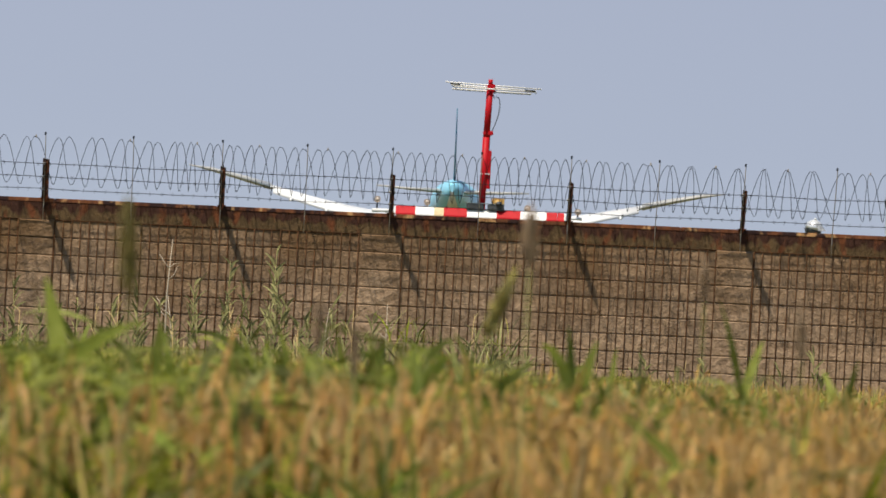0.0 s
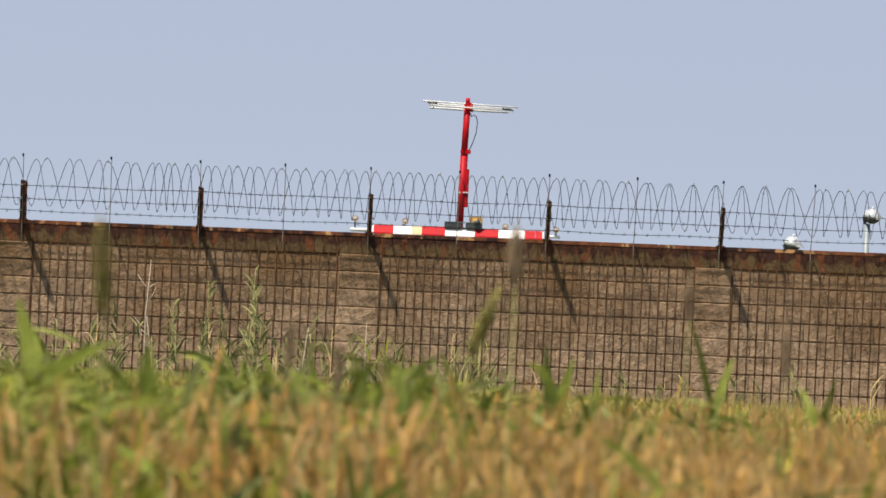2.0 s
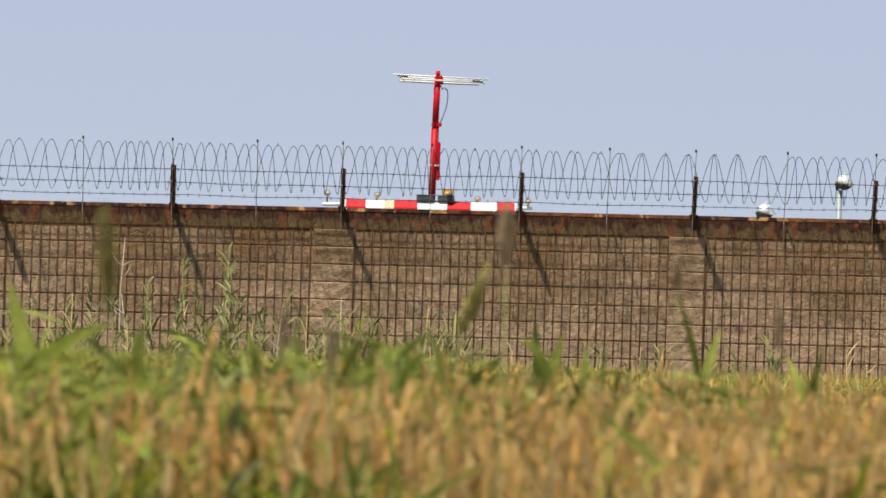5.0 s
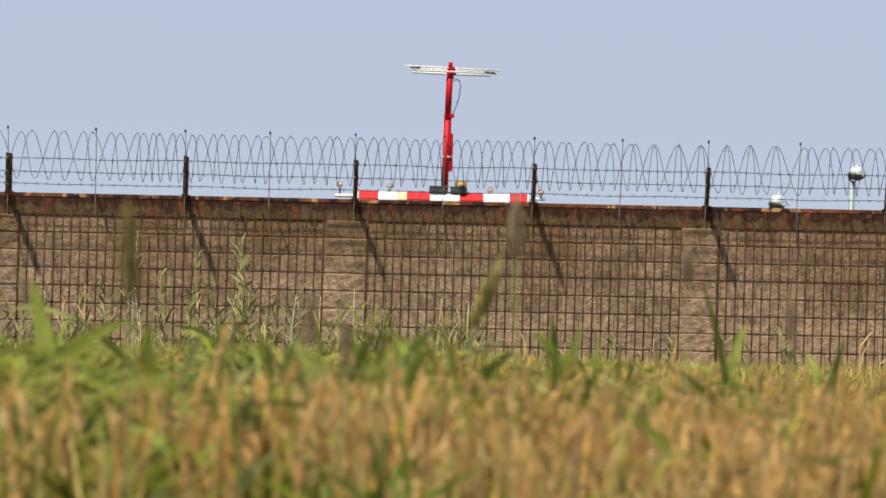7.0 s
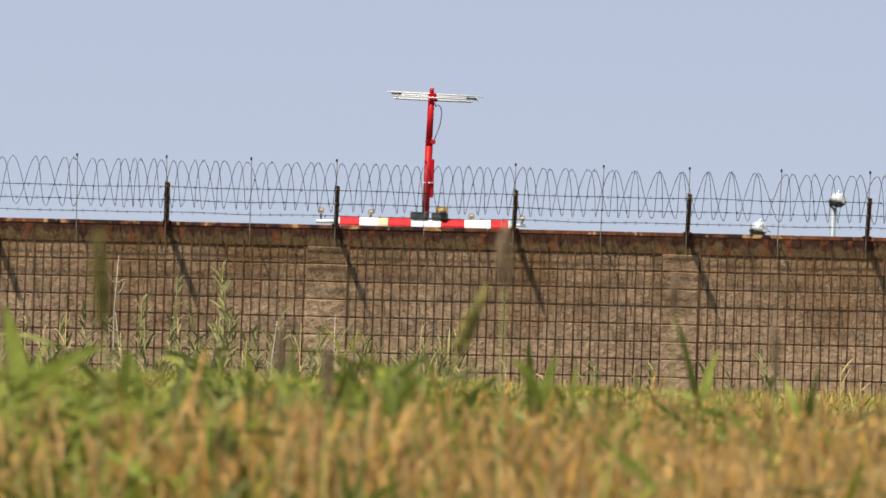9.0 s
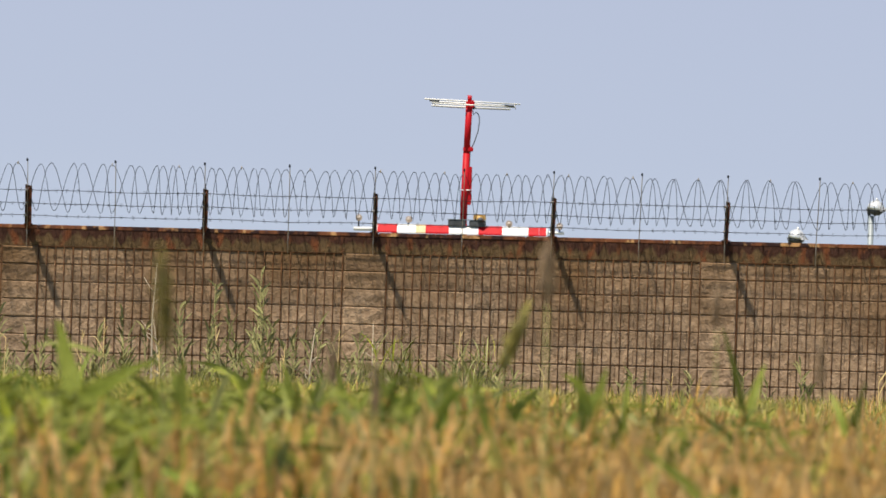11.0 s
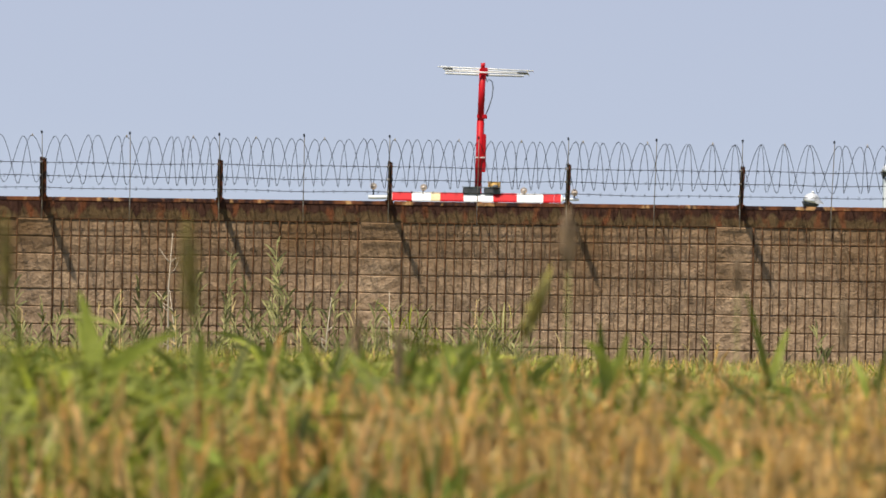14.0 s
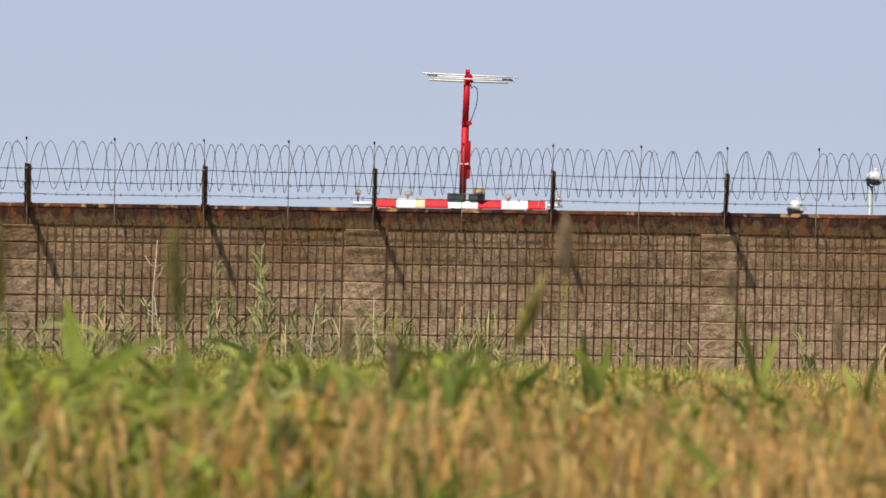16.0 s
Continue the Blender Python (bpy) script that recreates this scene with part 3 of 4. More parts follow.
def build_plane():
    """Nose towards +y; the origin lies between the main wheels."""
    p = tagged(new("airliner"), "twin-jet airliner with sky-blue fuselage top and white wings", "airplane")

    def ring(y, z, rx, rz, top):
        out = []
        for k in range(24):
            a = radians(-62 + 304 * k / 23) if top else radians(242 + 56 * k / 23)
            out.append((rx * math.cos(a), y, z + rz * math.sin(a)))
        return out
    stations = [(-21.5, 5.35, 0.15, 0.25), (-19.5, 5.1, 0.65, 0.75), (-16, 4.7, 1.2, 1.3), (-11, 4.35, 1.65, 1.7), (-5, 4.2, 1.78, 1.85), (8, 4.2, 1.78, 1.85), (12, 4.1, 1.5, 1.6), (14.5, 3.9, 0.8, 0.95), (15.6, 3.75, 0.1, 0.1)]
    loft("fuselage_top", [ring(*s, True) for s in stations], CYAN, p, "sky-blue upper fuselage")
    loft("fuselage_belly", [ring(y, z - 0.004, rx, rz, False) for y, z, rx, rz in stations], PLANE_WHITE, p, "white lower fuselage")
    for s in (-1, 1):
        inner = [(1.5, 4.5, 6.2, 3.05, 0.85), (4.5, 2.4, 4.4, 3.42, 0.55), (7.0, 1.0, 3.6, 3.80, 0.45), (9.5, -0.4, 2.9, 4.30, 0.36), (12.4, -2.0, 2.2, 4.98, 0.28)]
        outer = [(12.404, -2.0, 2.1, 4.98, 0.46), (14.5, -3.2, 1.6, 5.50, 0.38), (16.4, -4.3, 1.15, 5.92, 0.27), (17.3, -5.0, 0.8, 6.06, 0.12), (17.85, -5.6, 0.4, 6.14, 0.08)]
        loft("inner_wing", [wing_section(s * a, b, c, d, e) for a, b, c, d, e in inner], PLANE_WHITE, p)
        loft("outer_wing", [wing_section(s * a, b, c, d, e) for a, b, c, d, e in outer], PLANE_GREY, p, "grey outer wing")
        flap = [(2.0, -1.6, 1.9, 3.1, 0.3), (7.0, -2.5, 1.5, 3.9, 0.24), (12.2, -3.9, 0.9, 5.0, 0.16)]
        loft("flap", [wing_section(s * a, b, c, d, e, 0.5) for a, b, c, d, e in flap], PLANE_WHITE, p)
        for fx, fz in ((5.0, 3.2), (8.6, 3.85), (11.0, 4.4)):
            tube("flap_fairing", [(s * fx, 0.2 - fx * 0.2, fz), (s * fx, -1.6 - fx * 0.2, fz - 0.12), (s * fx, -3.1 - fx * 0.2, fz - 0.28)], [0.08, 0.17, 0.03], PLANE_WHITE, p, 10)
        tube("engine", [(s * 5.2, 5.6, 2.2), (s * 5.2, 5.0, 2.2), (s * 5.2, 2.8, 2.2), (s * 5.2, 1.6, 2.2)], [0.88, 1.05, 1.0, 0.62], PLANE_WHITE, p, 24)
        # grey in place of white: the shade of the underside is in the colour
        tail = [(0.5, -16.0, 3.0, 5.15, 0.32), (2.8, -17.6, 2.1, 5.2, 0.2), (5.0, -19.2, 1.2, 5.3, 0.1)]
        loft("tailplane", [wing_section(s * a, b, c, d, e) for a, b, c, d, e in tail], PLANE_GREY, p)
        gear = tube("main_gear", [(s * 3.1, -0.2, 3.2), (s * 3.1, -0.3, 0.55)], 0.13, PLANE_GREY, p, 10)
        for o in (-0.32, 0.32):
            tube("wheel", [(s * 3.1 + o - 0.14, -0.3, 0.53), (s * 3.1 + o + 0.14, -0.3, 0.53)], 0.53, RUBBER, gear, 20)
    fin = [(5.6, -13.0, 5.2, 0.16), (8.0, -15.6, 4.0, 0.10), (10.6, -18.6, 2.5, 0.06)]
    secs = []
    for z, yl, c, t in fin:
        prof = [(0, 0), (0.1, 0.5), (0.35, 0.6), (0.7, 0.35), (1, 0), (0.7, -0.35), (0.35, -0.6), (0.1, -0.5)]
        secs.append([(h * t, yl - u * c, z) for u, h in prof])
    loft("fin", secs, FIN_BLUE, p, "sky-blue tail fin")
    nose = tube("nose_gear", [(0, 12.0, 2.6), (0, 12.1, 0.4)], 0.1, PLANE_GREY, p, 10)
    for o in (-0.2, 0.2):
        tube("wheel", [(o - 0.1, 12.1, 0.36), (o + 0.1, 12.1, 0.36)], 0.36, RUBBER, nose, 18)
    return p


plane = build_plane()


# ---- vegetation ----
def strip(points, widths, across, fold=0.25):
    """A folded leaf blade along points."""
    verts, faces = [], []
    ac = Vector(across).normalized()
    for i, p in enumerate(points):
        p = Vector(p)
        d = (Vector(points[min(i + 1, len(points) - 1)]) - Vector(points[max(i - 1, 0)])).normalized()
        nrm = d.cross(ac).normalized()
        w = widths[i] / 2
        verts += [p - ac * w, p - nrm * w * fold, p + ac * w]
        if i:
            o = 3 * (i - 1)
            faces += [(o, o + 1, o + 4, o + 3), (o + 1, o + 2, o + 5, o + 4)]
    return verts, faces


def leaf(name, p0, p1, width, mat, parent, arch, r):
    a, b = Vector(p0), Vector(p1)
    d = b - a
    n, pts, ws = 9, [], []
    turn = r.uniform(-0.5, 0.5)
    for i in range(n):
        u = i / (n - 1)
        pts.append(a + d * u + Vector((0, math.sin(u * math.pi) * turn * 0.1 * d.length, arch * 4 * u * (1 - u) * d.length)))
        ws.append(width * min(1.0, 0.5 + 1.8 * u) * max(0.03, 1 - u) ** 0.62 * 1.15)
    side = d.cross(Vector((0, 1, 0)))
    if side.length < 1e-4:
        side = Vector((1, 0, 0))
    side = side.normalized() + Vector((0, r.uniform(-0.6, 0.6), 0))
    v, f = strip(pts, ws, side)
    me = mesh_from(name, v, f, mat)
    for q in me.polygons:
        q.use_smooth = True
    return link(name, me, parent)


def seed_head(p0, p1, width, r, count=46):
    """Spikelets packed round a rachis."""
    a, b = Vector(p0), Vector(p1)
    d = b - a
    pieces = [tube_data([a, b], width * 0.07, 5)]
    for i in range(count):
        u = (i + 0.5) / count
        s = math.sin(math.pi * min(1, 0.12 + u * 0.95)) ** 0.7
        ang = i * 2.4
        out = Vector((math.cos(ang), math.sin(ang), 0)) * width * 0.46 * s * r.uniform(0.6, 1.1)
        q = a + d * u
        tip = q + out + d.normalized() * width * r.uniform(0.5, 0.9)
        mid = (q + tip) / 2 + out * 0.15
        pieces.append(tube_data([q, mid, tip], [width * 0.04, width * 0.13, width * 0.02], 4))
    return merge(pieces)


NEAR_PLANTS = [
    ('leafy', 18, -0.453, 1.177, [(-0.452, 1.141, -0.480, 1.262, 0.029), (-0.453, 1.150, -0.351, 1.213, 0.024), (-0.454, 1.141, -0.415, 1.163, 0.013)]),
    ('leafy', 21, -0.637, 1.204, [(-0.635, 1.103, -0.645, 1.254, 0.0185), (-0.634, 1.069, -0.599, 1.171, 0.0152)]),
    ('leafy', 22, 0.242, 1.147, [(0.243, 1.108, 0.229, 1.249, 0.0194), (0.243, 1.108, 0.275, 1.228, 0.0282), (0.237, 1.05, 0.198, 1.146, 0.0194)]),
    ('leafy', 23, 0.524, 1.161, [(0.523, 1.143, 0.478, 1.303, 0.015), (0.525, 1.152, 0.553, 1.245, 0.019), (0.515, 1.106, 0.444, 1.164, 0.0166)]),
    ('leafy', 20, 0.421, 1.097, [(0.437, 1.092, 0.357, 1.109, 0.0112), (0.45, 1.07, 0.514, 1.046, 0.0112)]),
    ('leafy', 17, -0.243, 1.033, [(-0.196, 1.041, -0.275, 1.063, 0.0123), (-0.217, 1.081, -0.153, 1.105, 0.0109)])]
NEAR_PLANTS += [
    ('leafy', 24, 0.119, 1.129, [(0.119, 1.115, 0.194, 1.191, 0.0269), (0.086, 1.107, 0.16, 1.142, 0.0154), (0.115, 1.091, 0.063, 1.234, 0.0173)]),
    ('leafy', 20, -0.366, 1.138, [(-0.362, 1.13, -0.472, 1.225, 0.0128), (-0.362, 1.13, -0.356, 1.218, 0.0208), (-0.365, 1.098, -0.399, 1.177, 0.0144)]),
    ('leafy', 26, -0.229, 1.125, [(-0.228, 1.083, -0.263, 1.228, 0.0229), (-0.228, 1.083, -0.189, 1.199, 0.0229), (-0.229, 1.115, -0.303, 1.175, 0.0208)]),
    ('leafy', 19, -0.036, 1.141, [(-0.035, 1.095, -0.065, 1.216, 0.0198), (-0.034, 1.095, -0.015, 1.21, 0.0168)]),
    ('leafy', 25, 0.339, 1.172, [(0.341, 1.112, 0.35, 1.222, 0.014), (0.341, 1.112, 0.309, 1.181, 0.014)]),
    ('leafy', 28, -0.156, 1.178, [(-0.155, 1.11, -0.18, 1.233, 0.0202), (-0.154, 1.088, -0.101, 1.19, 0.0202)]),
    ('leafy', 22, 0.662, 1.167, [(0.659, 1.114, 0.683, 1.22, 0.0194), (0.658, 1.131, 0.63, 1.201, 0.0159)]),
    ('leafy', 27, -0.335, 1.152, [(-0.334, 1.109, -0.353, 1.217, 0.0216), (-0.333, 1.087, -0.282, 1.175, 0.0216)])]
HEADED = [(10.7, -0.214, 1.283, -0.208, 1.215, 0.021), (15, 0.122, 1.341, 0.123, 1.286, 0.023), (17, 0.112, 1.282, 0.086, 1.210, 0.029),
          (15, 0.414, 1.252, 0.417, 1.201, 0.016), (16, -0.112, 1.238, -0.112, 1.187, 0.0154), (15, -0.059, 1.213, -0.058, 1.159, 0.0156),
          (11, -0.361, 1.289, -0.358, 1.2185, 0.018), (19, -0.514, 1.270, -0.507, 1.236, 0.0122), (18, 0.365, 1.320, 0.367, 1.277, 0.0188)]
CLUMPS = [(-0.553, 19, 1.097), (-0.389, 18, 1.113), (-0.375, 21, 1.135), (-0.208, 18, 1.096), (-0.193, 22, 1.137), (-0.041, 20, 1.146), (0.076, 17, 1.082), (0.141, 23, 1.133), (0.191, 22, 1.12), (0.521, 18, 1.093), (-0.421, 17, 1.042), (-0.292, 20, 1.051), (0.09, 28, 1.184), (-0.166, 30, 1.164), (-0.782, 26, 1.143), (0.6, 25, 1.158)]
swaying = []


def build_near_plants():
    r = random.Random(21)
    for _, d, sx, sz, leaves in NEAR_PLANTS:
        foot = sx + r.uniform(-0.04, 0.04)
        plant = tagged(new("reed"), "green broad-leaved reed shoot standing in tall grass", "reed", "reed shoots in the field")
        plant.location = (foot, d, 0)
        tube("stem", [(0, 0, 0), ((sx - foot) * 0.6, 0, sz * 0.6), (sx - foot, 0, sz)], [0.003, 0.0025, 0.0015], REED_DULL, plant, 6)
        for x0, z0, x1, z1, w in leaves:
            leaf("leaf", (x0 - foot, 0, z0), (x1 - foot, r.uniform(-0.05, 0.05), z1), min(w, 0.030) * 0.98, REED, plant, r.uniform(0.0, 0.10), r)
        swaying.append((plant, 0.30, r.uniform(0, 6.28)))
    r = random.Random(77)
    for i in range(104):
        d = r.uniform(17, 42) if i < 60 else r.uniform(15, 22)
        u = r.uniform(-1, 1) if i % 3 == 0 and i < 60 or i % 6 == 0 else r.uniform(-1, 0.05)
        sx = u * 0.033 * d
        sz = 1.19 - (r.uniform(0, 60) if i % 4 == 1 and i < 60 else r.uniform(40, 130) if i < 60 else r.uniform(100, 270)) * d / 24950
        plant = tagged(new("reed"), "slim green grass shoot with arching leaves in the field", "reed", "reed shoots in the field")
        plant.location = (sx, d, 0)
        tube("stem", [(0, 0, 0), (0, 0, sz * 0.6), (r.uniform(-0.02, 0.02), 0, sz)], [0.003, 0.0025, 0.0012], REED_DULL, plant, 6)
        for k in range(r.randint(2, 4)):
            z0 = sz - r.uniform(0.0, 0.10)
            ln = r.uniform(0.08, 0.20) * min(1, d / 32)
            a = r.gauss(0, 0.6)
            leaf("leaf", (0, 0, z0), (ln * math.sin(a), r.uniform(-0.06, 0.06), z0 + ln * math.cos(a) * 0.75), r.uniform(0.009, 0.018), r.choice((REED, REED_DARK, REED_DULL)), plant, r.uniform(0, 0.2), r)
        swaying.append((plant, 0.25, r.uniform(0, 6.28)))
    more = [(r.uniform(-0.034, 0.004) * q, q, 1.19 - r.uniform(120, 340) * q / 24950) for q in (r.uniform(14.8, 24) for _ in range(84))]
    more += [(r.uniform(0.004, 0.034) * q, q, 1.19 - r.uniform(150, 360) * q / 24950) for q in (r.uniform(14.8, 24) for _ in range(26))]
    for cx, d, cz in CLUMPS + more:
        plant = tagged(new("grass_clump"), "leafy dark green grass clump among ripe seed heads", "grass clump", "green clumps in the field")
        plant.location = (cx, d, 0)
        tube("stem", [(0, 0, 0), (0.01, 0, cz * 0.6), (0, 0, cz)], [0.004, 0.0035, 0.002], REED_DARK, plant, 6)
        for k in range(r.randint(6, 10)):
            z0 = cz - r.uniform(0.0, 0.18)
            ln = r.uniform(0.06, 0.15)
            a = r.gauss(0, 1.0)
            leaf("leaf", (r.uniform(-0.03, 0.03), r.uniform(-0.03, 0.03), z0), (ln * math.sin(a), r.uniform(-0.06, 0.06), z0 + ln * math.cos(a) * 0.8),
                 r.uniform(0.009, 0.021) * min(1.0, d / 20), r.choice((REED_DARK, REED, REED)), plant, r.uniform(-0.03, 0.12), r)
        swaying.append((plant, 0.22, r.uniform(0, 6.28)))
    for d, tx, tz, bx, bz, w in HEADED:
        plant = tagged(new("seeding_grass"), "tall grass stalk with a brown seed plume", "grass stalk", "seed plumes in the field")
        foot = bx + (bx - tx) * 1.2
        plant.location = (foot, d, 0)
        tube("stalk", [(0, 0, 0), ((bx - foot) * 0.5, 0, bz * 0.6), (bx - foot, 0, bz)], [0.0016, 0.0014, 0.001], REED_DULL, plant, 6)
        link("plume", mesh_from("plume", *seed_head((bx - foot, 0, bz), (tx - foot, 0, tz), w, r), PLUME_GREEN if d < 12 else PLUME_PALE if d == 17 else PLUME), plant, None, "feathery seed plume")
        swaying.append((plant, 0.22, r.uniform(0, 6.28)))


build_near_plants()


def build_far_reed(x, y, top, r, dry):
    label = "dry pale reed stalks against the wall" if dry else "grey-green leafy weed standing by the wall"
    plant = tagged(new("dry_stalk" if dry else "tall_weed"), label, "weed", "weeds along the wall")
    plant.location = (x, y, 0)
    lean = r.uniform(-0.08, 0.08)
    tube("stem", [(0, 0, 0), (lean * 0.3, 0, top * 0.5), (lean, 0, top)], [0.007, 0.006, 0.003], STRAW if dry else WEED, plant, 5)
    z = max(0.5, top - (0.35 if dry else 1.0))
    while z < top:
        u = z / top
        s = r.choice((-1, 1))
        ln = r.uniform(0.10, 0.30) * (1.15 - 0.6 * u) + 0.05
        p0 = Vector((lean * u * u, 0, z))
        p1 = p0 + Vector((s * ln * r.uniform(0.12, 0.7), r.uniform(-0.12, 0.12), ln * r.uniform(0.3, 1.0)))
        leaf("leaf", p0, p1, r.uniform(0.014, 0.034) * (0.6 if dry else 1), STRAW if dry else WEED, plant, r.uniform(0.0, 0.2), r)
        z += r.uniform(0.03, 0.08) if not dry else r.uniform(0.12, 0.25)
    return plant


def build_far_reeds():
    r = random.Random(5)
    spots = [(-2.207, 148, 2.146), (-1.79, 150, 2.32), (-2.54, 147, 1.895), (-4.436, 150, 1.833), (-4.124, 146, 1.557), (-1.197, 148, 1.607), (-1.421, 145, 1.534),
             (-1.898, 146, 1.496), (-0.989, 150, 1.558), (-3.11, 149, 1.831), (-0.147, 150, 1.579), (2.265, 150, 1.339), (0.975, 146, 1.304), (0.692, 148, 1.328),
             (4.065, 150, 1.504), (2.836, 150, 1.353)]
    for x, y, top in spots:
        build_far_reed(x, y, top, r, False)
        if x < 0:
            for _ in range(2):
                build_far_reed(x + r.uniform(-0.35, 0.35), y + r.uniform(-3, 3), top - r.uniform(0.2, 0.5), r, False)
    for x, y, top in ((-2.83, 148, 2.34), (-2.79, 148.4, 1.75), (-0.52, 149, 1.78), (-1.15, 147, 1.7)):
        stalk = tagged(new("dry_stalk"), "bleached bare dead stalk standing before the wall", "weed", "weeds along the wall")
        stalk.location = (x, y, 0)
        bend = r.uniform(-0.05, 0.05)
        tube("stem", [(bend, 0, 0), (0.0, 0, top * 0.45), (bend * 0.4, 0, top * 0.75), (-bend, 0, top)], [0.010, 0.010, 0.008, 0.003], BLEACHED, stalk, 6)
        for k in range(5):
            z = top * r.uniform(0.45, 0.9)
            s = r.choice((-1, 1))
            tube("twig", [(0, 0, z), (s * r.uniform(0.03, 0.07), 0, z + 0.05), (s * r.uniform(0.05, 0.14), 0.02, z + r.uniform(0.04, 0.16))], [0.006, 0.005, 0.002], BLEACHED, stalk, 5)
    for i in range(90):
        x = r.uniform(-5.4, 0.8) if i % 2 else r.gauss(-2.0, 0.9)
        build_far_reed(x, r.uniform(138, 154), 1.2 + 0.6 * r.random() ** 2, r, r.random() < 0.33)
    for i in range(14):
        build_far_reed(r.uniform(0.3, 6.0), r.uniform(140, 155), r.uniform(1.15, 1.4), r, r.random() < 0.5)


build_far_reeds()


# the grass itself: blades and eared stalks in joined tufts
def blade_shape(r, length, width, curl):
    n = 6
    a = r.uniform(0, 6.28)
    pts, ws = [], []
    out = Vector((math.cos(a), math.sin(a), 0))
    for i in range(n):
        u = i / (n - 1)
        pts.append(out * (curl * u ** 2 * length) + Vector((0, 0, -length * (1 - u) - curl * 0.5 * length * max(0, u - 0.7))))
        ws.append(width * (0.6 + 0.8 * u if u < 0.5 else 1.0) * max(0.08, 1 - max(0, u - 0.55) / 0.5))
    b = r.uniform(0, 6.28)
    return strip(pts, ws, (math.cos(b), math.sin(b), 0.05), 0.3)


def ear_shape(r, length, width, stalk, count):
    """A loose panicle that nods: spikelets along a bent rachis, on its stalk."""
    lean = Vector((r.gauss(0.0, 0.16), r.gauss(0, 0.2), 0))
    base = Vector((0, 0, -length))
    spine = [base + Vector((0, 0, length * u * (1 - 0.25 * lean.length * u))) + lean * (length * u * u) for u in (0, 0.33, 0.66, 1.0)]
    low = base + Vector((-lean.x * stalk * 0.35, 0, -stalk))
    pieces = [tube_data([low, (low + base) / 2, base], [width * 0.09] * 3, 3, False), tube_data(spine, [width * 0.18, width * 0.30, width * 0.26, width * 0.04], 3, False)]
    for i in range(count):
        u = (i + r.random()) / count * 0.92
        k = min(2, int(u * 3))
        q = spine[k].lerp(spine[k + 1], u * 3 - k)
        way = (spine[k + 1] - spine[k]).normalized()
        a = 2.4 * i + r.uniform(-0.5, 0.5)
        out = Vector((math.cos(a), math.sin(a), 0)) * width * 0.5 * (1 - 0.6 * u) * r.uniform(0.5, 1.2)
        tip = q + out + way * length * r.uniform(0.2, 0.38)
        pieces.append(tube_data([q, (q + tip) / 2 + out * 0.2, tip], [width * 0.07, width * 0.18, width * 0.02], 3, False))
    return merge(pieces)


def side_leaf_shape(r, length, width):
    """A bent leaf that springs from a stalk, arches over and hangs to one side."""
    rise, droop = r.uniform(0.1, 1.2), r.uniform(0.2, 1.5)
    n, pts, ws = 7, [], []
    p, a, bend = Vector((0, 0, 0)), rise, (rise + droop) / 6
    for i in range(n):
        u = i / (n - 1)
        pts.append(p.copy())
        ws.append(width * min(1.0, 0.45 + 2.2 * u) * max(0.05, 1 - u) ** 0.6 * 1.1)
        p = p + Vector((math.cos(a), 0, math.sin(a))) * length / (n - 1)
        a -= bend * (0.4 + 1.2 * u)
    crest = max(q.z for q in pts)
    return strip([q - Vector((0, 0, crest)) for q in pts], ws, (r.uniform(-0.3, 0.3), 1.0, r.uniform(-0.9, 0.9)), 0.3)


def scatter(name, label, shapes, places, mat):
    """One joined mesh of shapes, hung by their tips at places (x, y, z, turn, scale)."""
    base = [(np.array([tuple(v) for v in s[0]]), np.array(s[1])) for s in shapes]
    vs, fs, off = [], [], 0
    for i, (x, y, z, turn, sc) in enumerate(places):
        v, f = base[i % len(base)]
        c, s = math.cos(turn) * sc, math.sin(turn) * sc
        w = np.empty_like(v)
        w[:, 0], w[:, 1], w[:, 2] = v[:, 0] * c - v[:, 1] * s + x, v[:, 0] * s + v[:, 1] * c + y, v[:, 2] * sc + z
        vs.append(w)
        fs.append(f + off)
        off += len(v)
    vs, fs = np.concatenate(vs), np.concatenate(fs)
    centre = np.array([vs[:, 0].mean(), vs[:, 1].mean(), 0.0])
    vs = vs - centre
    me = bpy.data.meshes.new(name)
    me.vertices.add(len(vs))
    me.vertices.foreach_set("co", vs.astype(np.float32).ravel())
    me.loops.add(fs.size)
    me.loops.foreach_set("vertex_index", fs.astype(np.int32).ravel())
    me.polygons.add(len(fs))
    me.polygons.foreach_set("loop_start", np.arange(0, fs.size, 4, dtype=np.int32))
    me.update(calc_edges=True)
    me.materials.append(mat)
    ob = new(name, me)
    ob.location = centre
    tagged(ob, label, "grass", "field grass", "stuff")
    return ob


def canopy(d):
    """Height of the mean and the spread of the grass tops at a distance from the road."""
    drop = 15 + 52 * math.exp(-(d - 14) / 50) + 60 * math.exp(-(d - 14) / 20)
    return 1.2 - drop * d / 24950, (9 + 42 * math.exp(-(d - 14) / 26)) * d / 24950


